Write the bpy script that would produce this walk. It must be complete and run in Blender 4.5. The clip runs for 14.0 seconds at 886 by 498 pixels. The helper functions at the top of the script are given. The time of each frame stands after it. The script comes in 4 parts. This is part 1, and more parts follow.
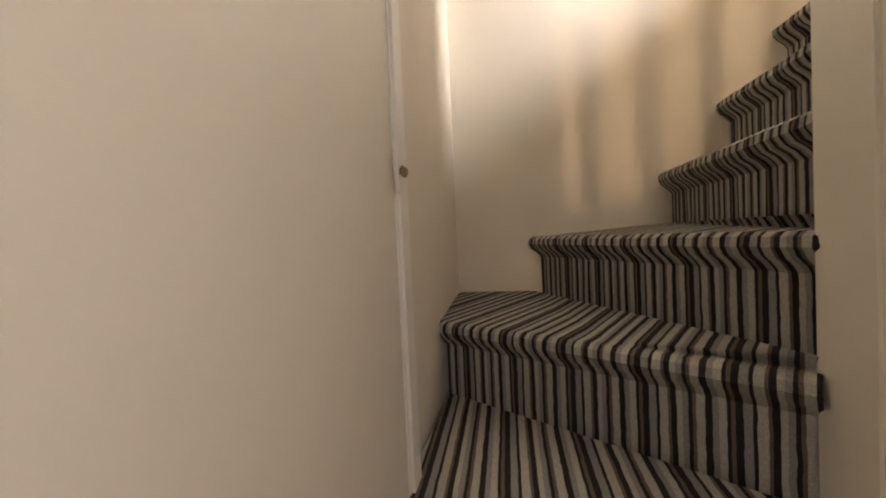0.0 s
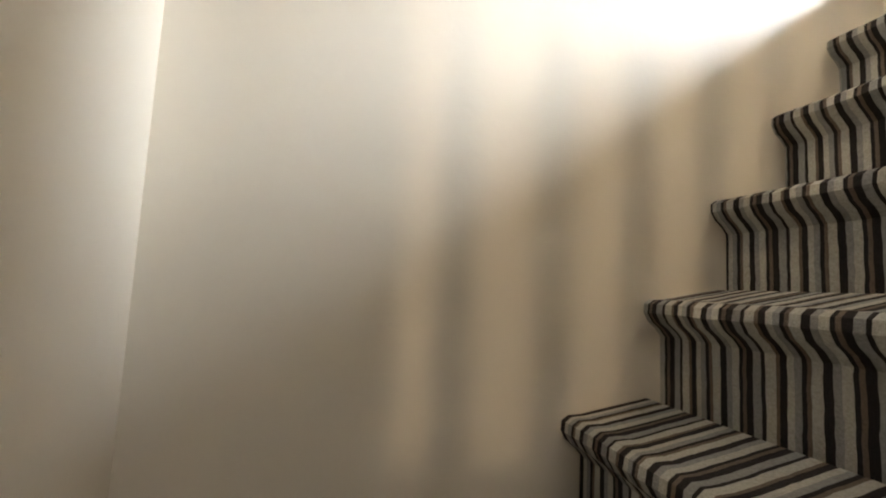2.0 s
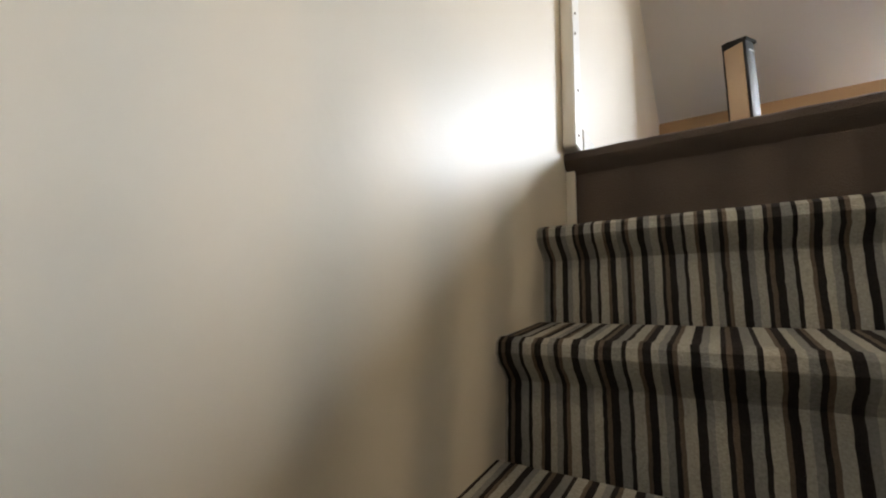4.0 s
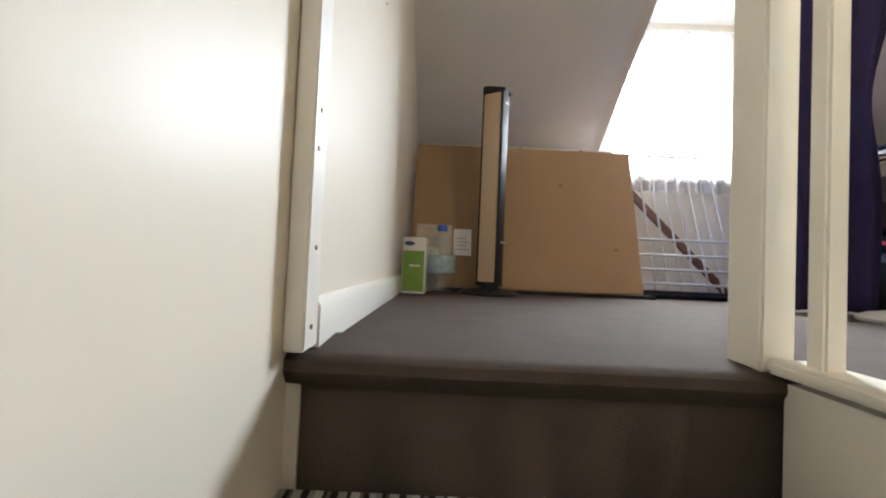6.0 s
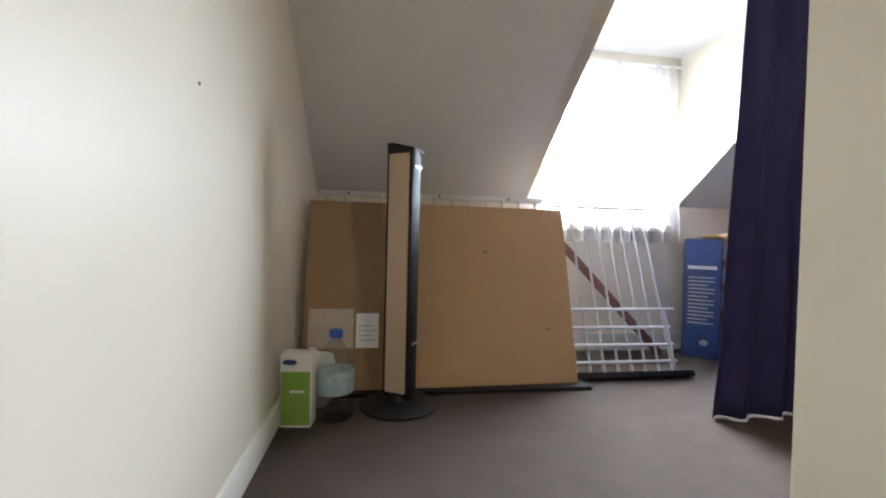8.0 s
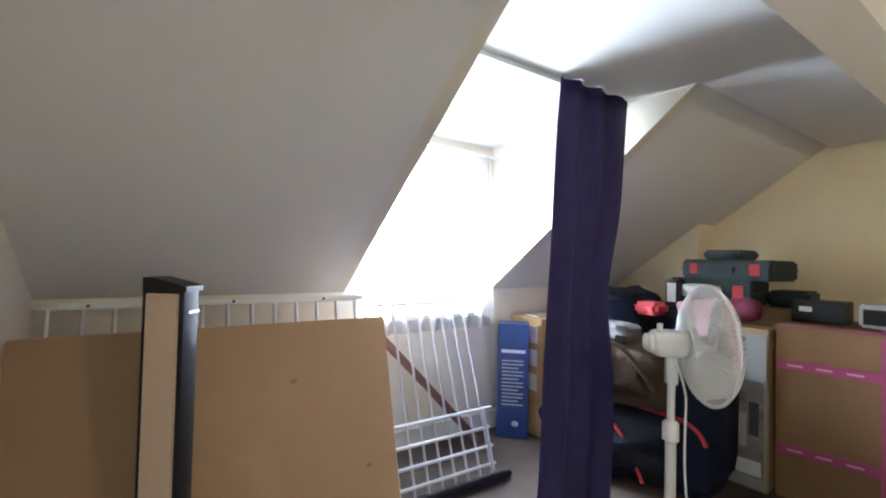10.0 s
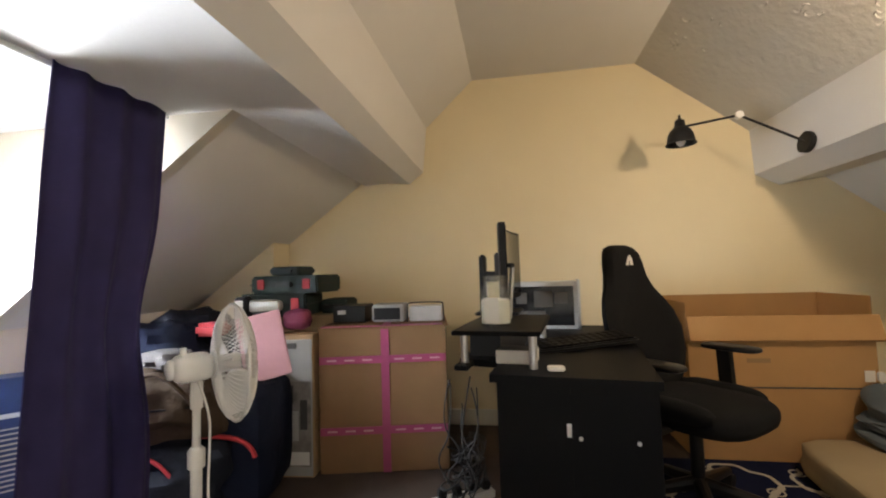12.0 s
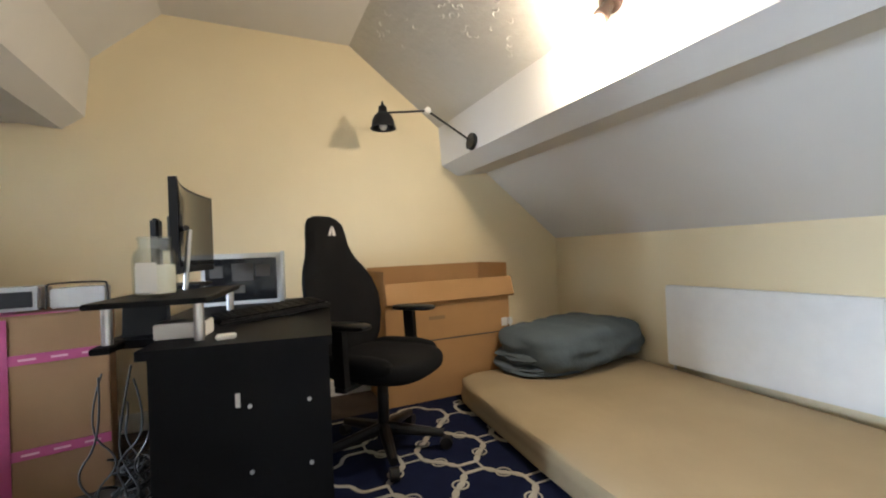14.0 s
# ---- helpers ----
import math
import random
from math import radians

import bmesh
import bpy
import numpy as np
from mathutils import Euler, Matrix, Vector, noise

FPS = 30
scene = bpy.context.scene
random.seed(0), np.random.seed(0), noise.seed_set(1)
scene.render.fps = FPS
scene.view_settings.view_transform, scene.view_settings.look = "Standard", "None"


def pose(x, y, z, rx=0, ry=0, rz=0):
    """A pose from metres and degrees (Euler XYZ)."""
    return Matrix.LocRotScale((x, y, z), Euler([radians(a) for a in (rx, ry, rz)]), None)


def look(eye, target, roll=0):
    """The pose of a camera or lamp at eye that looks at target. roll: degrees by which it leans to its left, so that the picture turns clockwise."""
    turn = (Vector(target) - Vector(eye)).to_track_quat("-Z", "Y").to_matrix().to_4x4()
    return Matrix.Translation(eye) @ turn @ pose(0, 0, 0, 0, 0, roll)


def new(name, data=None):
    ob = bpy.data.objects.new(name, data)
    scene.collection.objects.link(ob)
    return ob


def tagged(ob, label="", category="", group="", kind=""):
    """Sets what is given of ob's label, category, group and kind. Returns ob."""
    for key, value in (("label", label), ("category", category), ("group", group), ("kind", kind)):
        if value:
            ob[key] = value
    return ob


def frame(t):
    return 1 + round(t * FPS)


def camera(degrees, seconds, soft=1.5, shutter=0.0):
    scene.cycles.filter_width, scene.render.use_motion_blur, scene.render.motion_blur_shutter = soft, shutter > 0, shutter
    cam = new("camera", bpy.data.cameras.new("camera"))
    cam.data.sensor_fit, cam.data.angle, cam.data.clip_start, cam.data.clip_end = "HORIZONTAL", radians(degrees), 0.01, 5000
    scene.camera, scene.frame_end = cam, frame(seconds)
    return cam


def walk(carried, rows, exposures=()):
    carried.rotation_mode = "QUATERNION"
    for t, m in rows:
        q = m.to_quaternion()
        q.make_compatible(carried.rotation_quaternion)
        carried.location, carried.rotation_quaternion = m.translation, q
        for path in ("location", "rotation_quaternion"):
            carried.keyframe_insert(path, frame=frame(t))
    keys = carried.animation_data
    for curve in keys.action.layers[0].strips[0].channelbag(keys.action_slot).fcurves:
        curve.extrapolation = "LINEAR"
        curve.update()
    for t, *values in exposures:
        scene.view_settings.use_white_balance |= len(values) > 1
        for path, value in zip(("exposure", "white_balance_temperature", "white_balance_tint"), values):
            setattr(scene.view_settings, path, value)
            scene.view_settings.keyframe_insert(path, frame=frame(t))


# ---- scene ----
cam = camera(93.1, 14.0, soft=2.0)
PATH = [
    (0, (1.418, -1.283, -1.198), (-0.547, -1.653, -1.261), -2.7),
    (0.5, (1.215, -1.290, -1.150), (-0.782, -1.380, -1.175), -3.0),
    (1, (1.045, -1.260, -1.106), (-0.953, -1.280, -1.046), -2.6),
    (1.5, (0.828, -1.231, -0.973), (-1.163, -1.086, -0.858), -0.1),
    (2, (0.646, -1.258, -0.828), (-1.273, -0.722, -0.648), 2.7),
    (2.5, (0.596, -1.094, -0.796), (-1.224, -0.388, -0.357), 1.1),
    (3, (0.496, -1.078, -0.657), (-1.12, 0.028, -0.252), 1.2),
    (3.5, (0.369, -1.05, -0.497), (-0.987, 0.385, -0.178), 2.7),
    (4, (0.294, -0.959, -0.412), (-0.8, 0.68, -0.069), 1.6),
    (6.3, (0.232, -0.585, 0.221), (0.295, 1.414, 0.268), 2.4),
    (6.5, (0.232, -0.553, 0.261), (0.325, 1.445, 0.307), 2.1),
    (7, (0.272, -0.435, 0.353), (0.428, 1.559, 0.372), 2.1),
    (7.2, (0.293, -0.397, 0.409), (0.468, 1.596, 0.408), 1.9),
    (9.3, (0.384, 0.012, 0.979), (1.078, 1.887, 0.929), 2.0),
    (9.5, (0.384, 0.023, 1.024), (1.158, 1.867, 1.002), 2.0),
    (10, (0.44, 0.033, 1.078), (1.529, 1.71, 1.124), 1.4),
    (10.5, (0.516, -0.016, 1.091), (1.926, 1.399, 1.199), 0.5),
    (11, (0.551, -0.084, 1.11), (2.224, 1.004, 1.247), -0.4),
    (11.5, (0.579, -0.17, 1.114), (2.444, 0.539, 1.241), -1.3),
    (12, (0.629, -0.248, 1.091), (2.599, 0.076, 1.209), -1.8),
    (12.5, (0.678, -0.321, 1.052), (2.675, -0.385, 1.157), -2.1),
    (13, (0.682, -0.389, 1.038), (2.638, -0.802, 1.12), -2.2),
    (13.5, (0.674, -0.429, 1.02), (2.555, -1.106, 1.078), -2.3),
    (14, (0.655, -0.442, 0.999), (2.471, -1.281, 1.01), -2.3),
]
walk(cam, [(t, look(e, g, r)) for t, e, g, r in PATH],
     exposures=[(0, 1.85, 8000, 25), (0.5, 2.15, 7500, 22), (1, 2.25, 7100, 19), (1.5, 2.0, 6900, 17), (2, 1.5, 6900, 16), (2.5, 1.15, 6900, 16), (3, 0.9, 6900, 15), (3.5, 0.55, 6900, 15), (4, 0.25, 6900, 15), (6.3, 0.05, 6600, 13), (7.2, -0.2, 6500, 13), (9.3, 0.35, 6000, 11), (10.3, 0.2, 5900, 11), (11.2, -0.2, 6300, 12), (12, 0.1, 6900, 15), (12.5, 0.35, 6600, 13), (13, 0.5, 6250, 11), (14, 0.4, 6000, 11)])

# ---- world and lights ----
world = bpy.data.worlds.new("sky")
scene.world = world
world.use_nodes = True
wn = world.node_tree
sky = wn.nodes.new("ShaderNodeTexSky")
sky.sky_type, sky.sun_disc = "NISHITA", False
sky.sun_elevation, sky.sun_rotation = radians(40), radians(200)
wn.links.new(sky.outputs[0], wn.nodes["Background"].inputs[0])
wn.nodes["Background"].inputs[1].default_value = 0.12


def area(name, m, w, h, power, colour):
    d = bpy.data.lights.new(name, "AREA")
    d.shape, d.size, d.size_y, d.energy, d.color = "RECTANGLE", w, h, power, colour
    ob = new(name, d)
    ob.matrix_world = m
    return ob


# daylight standing in the dormer window; hall lamp added to light the door, source unseen
window_daylight = area("window_daylight", look((1.7, 2.26, 1.18), (1.3, 0.2, 0.5)), 0.72, 0.8, 160, (0.76, 0.88, 1.0))
window_daylight.data.spread = radians(110)
area("hall_added_lamp", look((1.85, -0.885, -1.05), (1.75, -1.5, -1.15)), 0.5, 0.9, 2.6, (0.88, 0.93, 1.0))
bd = bpy.data.lights.new("bulb_light", "POINT")
bd.energy, bd.color, bd.shadow_soft_size = 39, (1.0, 0.81, 0.56), 0.04
bulb_light = new("bulb_light", bd)
BULB = Vector((1.92, -1.746, 1.89))           # centre of the glass
bulb_light.location = BULB


# ---- materials ----
def mat(name, col, rough=0.6, var=0.12, scale=12.0, bump=0.15, bscale=120.0, metal=0.0, tint=None, spec=0.5, bdist=0.002):
    """Noise-varied surface: broad blotches in colour, fine bump."""
    m = bpy.data.materials.new(name)
    m.use_nodes = True
    nt = m.node_tree
    b = nt.nodes["Principled BSDF"]
    b.inputs["Roughness"].default_value, b.inputs["Metallic"].default_value = rough, metal
    b.inputs["Specular IOR Level"].default_value = spec
    tc = nt.nodes.new("ShaderNodeTexCoord")
    n1 = nt.nodes.new("ShaderNodeTexNoise")
    n1.inputs["Scale"].default_value, n1.inputs["Detail"].default_value = scale, 6
    nt.links.new(tc.outputs["Object"], n1.inputs["Vector"])
    mix = nt.nodes.new("ShaderNodeMix")
    mix.data_type = "RGBA"
    dark = tint or tuple(c * (1 - var) for c in col)
    light = tuple(min(1, c * (1 + var * 0.6)) for c in col)
    mix.inputs["A"].default_value, mix.inputs["B"].default_value = (*dark, 1), (*light, 1)
    nt.links.new(n1.outputs["Fac"], mix.inputs["Factor"])
    nt.links.new(mix.outputs["Result"], b.inputs["Base Color"])
    if bump:
        n2 = nt.nodes.new("ShaderNodeTexNoise")
        n2.inputs["Scale"].default_value, n2.inputs["Detail"].default_value = bscale, 4
        nt.links.new(tc.outputs["Object"], n2.inputs["Vector"])
        bp = nt.nodes.new("ShaderNodeBump")
        bp.inputs["Strength"].default_value, bp.inputs["Distance"].default_value = bump, bdist
        nt.links.new(n2.outputs["Fac"], bp.inputs["Height"])
        nt.links.new(bp.outputs["Normal"], b.inputs["Normal"])
    return m


def stripes(name):
    """Striped carpet: bands along the first UV axis, in metres."""
    m = mat(name, (0.2, 0.2, 0.2), 0.95, bump=0.6, bscale=400, bdist=0.003, spec=0.1)
    nt = m.node_tree
    b = nt.nodes["Principled BSDF"]
    uv = nt.nodes.new("ShaderNodeUVMap")
    sep = nt.nodes.new("ShaderNodeSeparateXYZ")
    nt.links.new(uv.outputs[0], sep.inputs[0])
    nz = nt.nodes.new("ShaderNodeTexNoise")
    nz.inputs["Scale"].default_value = 40
    tc = nt.nodes.new("ShaderNodeTexCoord")
    nt.links.new(tc.outputs["Object"], nz.inputs["Vector"])
    w = nt.nodes.new("ShaderNodeMath")
    w.operation = "MULTIPLY_ADD"
    w.inputs[1].default_value = 0.004
    nt.links.new(nz.outputs["Fac"], w.inputs[0])
    nt.links.new(sep.outputs[0], w.inputs[2])
    mu = nt.nodes.new("ShaderNodeMath")
    mu.operation = "MULTIPLY"
    mu.inputs[1].default_value = 1 / 0.142
    nt.links.new(w.outputs[0], mu.inputs[0])
    fr = nt.nodes.new("ShaderNodeMath")
    fr.operation = "FRACT"
    nt.links.new(mu.outputs[0], fr.inputs[0])
    ramp = nt.nodes.new("ShaderNodeValToRGB")
    ramp.color_ramp.interpolation = "CONSTANT"
    k, g, l, br = (0.027, 0.023, 0.022), (0.25, 0.25, 0.235), (0.40, 0.38, 0.33), (0.14, 0.11, 0.085)
    bands = [k, g, k, l, br, k, l, g, k, br, l, k, g, l, k, br]
    wid = [1.1, 1.3, 0.6, 1.5, 0.5, 1.0, 1.0, 0.9, 0.7, 0.6, 1.4, 1.1, 1.0, 1.2, 0.6, 0.7]
    els = ramp.color_ramp.elements
    pos, tot = 0.0, sum(wid)
    for i, (c, wd) in enumerate(zip(bands, wid)):
        e = els[i] if i < 2 else els.new(pos / tot)
        e.position, e.color = pos / tot, (*c, 1)
        pos += wd
    nt.links.new(fr.outputs[0], ramp.inputs[0])
    fz = nt.nodes.new("ShaderNodeTexNoise")
    fz.inputs["Scale"].default_value = 300
    nt.links.new(tc.outputs["Object"], fz.inputs["Vector"])
    mr = nt.nodes.new("ShaderNodeMapRange")
    mr.inputs["To Min"].default_value, mr.inputs["To Max"].default_value = 0.6, 1.35
    nt.links.new(fz.outputs["Fac"], mr.inputs["Value"])
    mx = nt.nodes.new("ShaderNodeMix")
    mx.data_type, mx.blend_type = "RGBA", "MULTIPLY"
    mx.inputs["Factor"].default_value = 1
    nt.links.new(ramp.outputs[0], mx.inputs["A"])
    nt.links.new(mr.outputs[0], mx.inputs["B"])
    nt.links.new(mx.outputs["Result"], b.inputs["Base Color"])
    return m


CREAM = mat("cream_wall_paint", (0.74, 0.675, 0.565), 0.42, 0.06, 3, 0.4, 8, spec=0.1, bdist=0.006)
YELLOW = mat("yellow_wall_paint", (0.79, 0.67, 0.44), 0.6, 0.05, 2.5, 0.12, 70)
WHITE = mat("white_ceiling_paint", (0.72, 0.70, 0.67), 0.7, 0.05, 3, 0.2, 60)
RELIEF = mat("textured_ceiling_paint", (0.54, 0.52, 0.48), 0.5, 0.08, 3, 0.45, 20, bdist=0.018)
GLOSS = mat("white_gloss_paint", (0.80, 0.77, 0.70), 0.3, 0.06, 5, 0.1, 60)
POSTP = mat("cream_gloss_paint", (0.78, 0.73, 0.62), 0.3, 0.06, 6, 0.1, 50)
DOORP = mat("cream_door_paint", (0.70, 0.65, 0.55), 0.4, 0.05, 3, 0.1, 40)
STRIPE = stripes("striped_carpet")
BROWN = mat("dark_brown_carpet", (0.092, 0.070, 0.058), 0.95, 0.25, 9, 0.7, 420, spec=0.1, bdist=0.004)
CARD = mat("brown_cardboard", (0.42, 0.27, 0.145), 0.8, 0.10, 5, 0.15, 90, spec=0.2)
CARD2 = mat("orange_cardboard", (0.44, 0.25, 0.11), 0.8, 0.12, 5, 0.15, 90, spec=0.2)
CARD3 = mat("worn_brown_cardboard", (0.24, 0.137, 0.066), 0.8, 0.14, 6, 0.2, 60, spec=0.2)
CARDIN = mat("darker_cardboard", (0.30, 0.19, 0.10), 0.85, 0.1, 5, 0.15, 90, spec=0.2)
BLACK = mat("black_laminate", (0.004, 0.004, 0.005), 0.5, 0.3, 8, 0.1, 100, spec=0.1)
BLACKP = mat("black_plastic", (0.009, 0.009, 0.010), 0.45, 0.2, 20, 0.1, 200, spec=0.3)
FABRIC = mat("black_chair_fabric", (0.009, 0.009, 0.010), 0.85, 0.25, 12, 0.5, 500, spec=0.12)
GREYM = mat("grey_and_backlit_white_metal", (0.55, 0.55, 0.53), 0.4, 0.1, 12, 0.05, 80, metal=0.2)
WHITEM = mat("white_painted_metal", (0.82, 0.82, 0.81), 0.4, 0.08, 12, 0.05, 80)
SILVER = mat("silver_tube", (0.6, 0.6, 0.6), 0.3, 0.1, 20, 0.0, metal=0.9)
PLASTW = mat("white_plastic", (0.80, 0.79, 0.76), 0.4, 0.05, 10, 0.05, 90)
TANF = mat("tan_speaker_cloth", (0.50, 0.37, 0.26), 0.9, 0.06, 8, 0.4, 600, spec=0.1)
CURT = mat("dark_purple_curtain_cloth", (0.032, 0.026, 0.085), 0.85, 0.25, 10, 0.5, 300, spec=0.2)
WOODB = mat("dark_red_wood", (0.15, 0.06, 0.035), 0.5, 0.3, 10, 0.2, 60)
PINE = mat("pine_wood", (0.50, 0.31, 0.13), 0.5, 0.18, 6, 0.15, 50)
NAVY = mat("navy_rug_pile", (0.008, 0.012, 0.040), 0.95, 0.3, 15, 0.7, 400, spec=0.1, bdist=0.004)
RUGW = mat("cream_rug_pile", (0.50, 0.47, 0.40), 0.95, 0.2, 20, 0.7, 400, spec=0.1, bdist=0.004)
SHEET = mat("beige_bed_sheet", (0.38, 0.30, 0.19), 0.9, 0.24, 2.2, 0.25, 12, spec=0.15, bdist=0.01)
DUVET = mat("grey_blue_duvet_cloth", (0.11, 0.14, 0.165), 0.85, 0.15, 8, 0.6, 25, spec=0.2, bdist=0.01)
PINK = mat("pink_tape", (0.36, 0.05, 0.145), 0.45, 0.15, 30, 0.05, 100)
PINKL = mat("pale_pink_print", (0.58, 0.31, 0.35), 0.5, 0.1, 30, 0.05, 100)
PAPER = mat("white_paper", (0.76, 0.74, 0.70), 0.7, 0.05, 12, 0.05, 100)
RED = mat("red_cloth", (0.45, 0.03, 0.04), 0.7, 0.2, 12, 0.3, 200)
BLUEB = mat("dark_blue_print", (0.018, 0.042, 0.14), 0.4, 0.5, 14, 0.0)
BLUEC = mat("blue_plastic", (0.02, 0.09, 0.45), 0.4, 0.1, 12, 0.0)
GREEN = mat("green_print", (0.22, 0.38, 0.06), 0.5, 0.25, 9, 0.0)
DKGREEN = mat("dark_green_plastic", (0.007, 0.020, 0.019), 0.7, 0.25, 12, 0.1, 90)
BAGB = mat("brown_bag_leather", (0.055, 0.036, 0.024), 0.85, 0.3, 9, 0.6, 40, spec=0.15, bdist=0.008)
BAGK = mat("black_bag_nylon", (0.012, 0.014, 0.022), 0.85, 0.35, 9, 0.6, 40, spec=0.15, bdist=0.008)
BAGN = mat("navy_bag_nylon", (0.010, 0.014, 0.032), 0.85, 0.3, 9, 0.5, 40, spec=0.15, bdist=0.008)
GREYP = mat("grey_print", (0.36, 0.35, 0.33), 0.5, 0.1, 10, 0.0)
PALEG = mat("pale_grey_print", (0.5, 0.48, 0.45), 0.5, 0.2, 20, 0.0)
DARKG = mat("dark_grey_print", (0.06, 0.055, 0.05), 0.5, 0.3, 20, 0.0)
WAX = mat("cream_wax", (0.90, 0.86, 0.77), 0.5, 0.05, 10, 0.0)
SCREEN = mat("screen_glass", (0.012, 0.012, 0.013), 0.12, 0.1, 5, 0.0)
HOLDER = mat("brown_bakelite", (0.10, 0.055, 0.035), 0.4, 0.15, 30, 0.05, 120)
POUCH = mat("clouded_clear_plastic", (0.50, 0.42, 0.32), 0.25, 0.25, 30, 0.3, 40)
CABLE = mat("black_cable_rubber", (0.015, 0.015, 0.015), 0.5, 0.1, 10, 0.0)
BRASS = mat("worn_brass", (0.25, 0.19, 0.11), 0.4, 0.4, 40, 0.1, 90, metal=0.8)


def glass(name, col=(1, 1, 1), rough=0.02):
    m = bpy.data.materials.new(name)
    m.use_nodes = True
    b = m.node_tree.nodes["Principled BSDF"]
    b.inputs["Base Color"].default_value = (*col, 1)
    b.inputs["Transmission Weight"].default_value, b.inputs["Roughness"].default_value, b.inputs["IOR"].default_value = 1, rough, 1.45
    return m


GLASS = glass("clear_glass")



def net(name, amount, col):
    """Fine woven net: part see-through, part light-scattering cloth."""
    m = bpy.data.materials.new(name)
    m.use_nodes = True
    nt = m.node_tree
    out = nt.nodes["Material Output"]
    nt.nodes.remove(nt.nodes["Principled BSDF"])
    tr, di, ts = (nt.nodes.new("ShaderNodeBsdf" + k) for k in ("Transparent", "Diffuse", "Translucent"))
    di.inputs[0].default_value = ts.inputs[0].default_value = (*col, 1)
    a, b = nt.nodes.new("ShaderNodeMixShader"), nt.nodes.new("ShaderNodeMixShader")
    a.inputs[0].default_value, b.inputs[0].default_value = 0.65, amount
    nt.links.new(di.outputs[0], a.inputs[1])
    nt.links.new(ts.outputs[0], a.inputs[2])
    nt.links.new(tr.outputs[0], b.inputs[1])
    nt.links.new(a.outputs[0], b.inputs[2])
    nt.links.new(b.outputs[0], out.inputs[0])
    return m


def thin(name, col):
    """Thin clear wall: mostly see-through, with a sharp sheen."""
    m = bpy.data.materials.new(name)
    m.use_nodes = True
    nt = m.node_tree
    nt.nodes.remove(nt.nodes["Principled BSDF"])
    tr, gl = nt.nodes.new("ShaderNodeBsdfTransparent"), nt.nodes.new("ShaderNodeBsdfGlossy")
    tr.inputs[0].default_value, gl.inputs["Roughness"].default_value = (*col, 1), 0.05
    mx = nt.nodes.new("ShaderNodeMixShader")
    mx.inputs[0].default_value = 0.10
    nt.links.new(tr.outputs[0], mx.inputs[1])
    nt.links.new(gl.outputs[0], mx.inputs[2])
    nt.links.new(mx.outputs[0], nt.nodes["Material Output"].inputs[0])
    return m


JARG = thin("thin_jar_glass", (0.93, 0.95, 0.94))
SHEER = net("white_net_curtain", 0.4, (0.9, 0.9, 0.9))
glow = bpy.data.materials.new("lit_bulb_glass")
glow.use_nodes = True
gb = glow.node_tree.nodes["Principled BSDF"]
gb.inputs["Base Color"].default_value = (0.9, 0.85, 0.7, 1)
gb.inputs["Emission Color"].default_value, gb.inputs["Emission Strength"].default_value = (1.0, 0.85, 0.6, 1), 14


# ---- building helpers ----
def box(x0, y0, z0, x1, y1, z1, bevel=0.0, bm=None, m=None):
    bm = bm or bmesh.new()
    r = bmesh.ops.create_cube(bm, size=1)
    vs = r["verts"]
    for v in vs:
        v.co = Vector((x0 + (v.co.x + 0.5) * (x1 - x0), y0 + (v.co.y + 0.5) * (y1 - y0), z0 + (v.co.z + 0.5) * (z1 - z0)))
    if bevel:
        es = list({e for v in vs for e in v.link_edges})
        out = bmesh.ops.bevel(bm, geom=es, offset=bevel, segments=2, affect="EDGES")
        vs = [v for v in out["verts"]] if m else vs
    if m:
        bmesh.ops.transform(bm, matrix=m, verts=vs)
    return bm


def tube(p, q, r0, r1=None, seg=14, bm=None, caps=True):
    bm = bm or bmesh.new()
    p, q = Vector(p), Vector(q)
    d = q - p
    m = Matrix.Translation((p + q) / 2) @ d.to_track_quat("Z", "Y").to_matrix().to_4x4()
    bmesh.ops.create_cone(bm, cap_ends=caps, segments=seg, radius1=r0, radius2=r0 if r1 is None else r1, depth=d.length, matrix=m)
    return bm


def lathe(profile, seg=24, bm=None, m=None):
    """Turns (radius, height) pairs about z."""
    bm = bm or bmesh.new()
    rings = []
    for r, z in profile:
        rings.append([bm.verts.new((r * math.cos(2 * math.pi * i / seg), r * math.sin(2 * math.pi * i / seg), z)) for i in range(seg)])
    for a, b in zip(rings, rings[1:]):
        for i in range(seg):
            bm.faces.new((a[i], a[(i + 1) % seg], b[(i + 1) % seg], b[i]))
    bm.faces.new(rings[0][::-1])
    bm.faces.new(rings[-1])
    if m:
        bmesh.ops.transform(bm, matrix=m, verts=[v for r in rings for v in r])
    return bm


def prism(pts, axis, a, b, bm=None):
    """Extrudes an outline from a to b along an axis: x takes (y, z), y takes (x, z), z takes (x, y)."""
    bm = bm or bmesh.new()
    put = {"x": lambda p, t: (t, p[0], p[1]), "y": lambda p, t: (p[0], t, p[1]), "z": lambda p, t: (p[0], p[1], t)}[axis]
    lo, hi = [bm.verts.new(put(p, a)) for p in pts], [bm.verts.new(put(p, b)) for p in pts]
    n = len(pts)
    bm.faces.new(lo[::-1])
    bm.faces.new(hi)
    for i in range(n):
        bm.faces.new((lo[i], lo[(i + 1) % n], hi[(i + 1) % n], hi[i]))
    bmesh.ops.recalc_face_normals(bm, faces=bm.faces)
    return bm


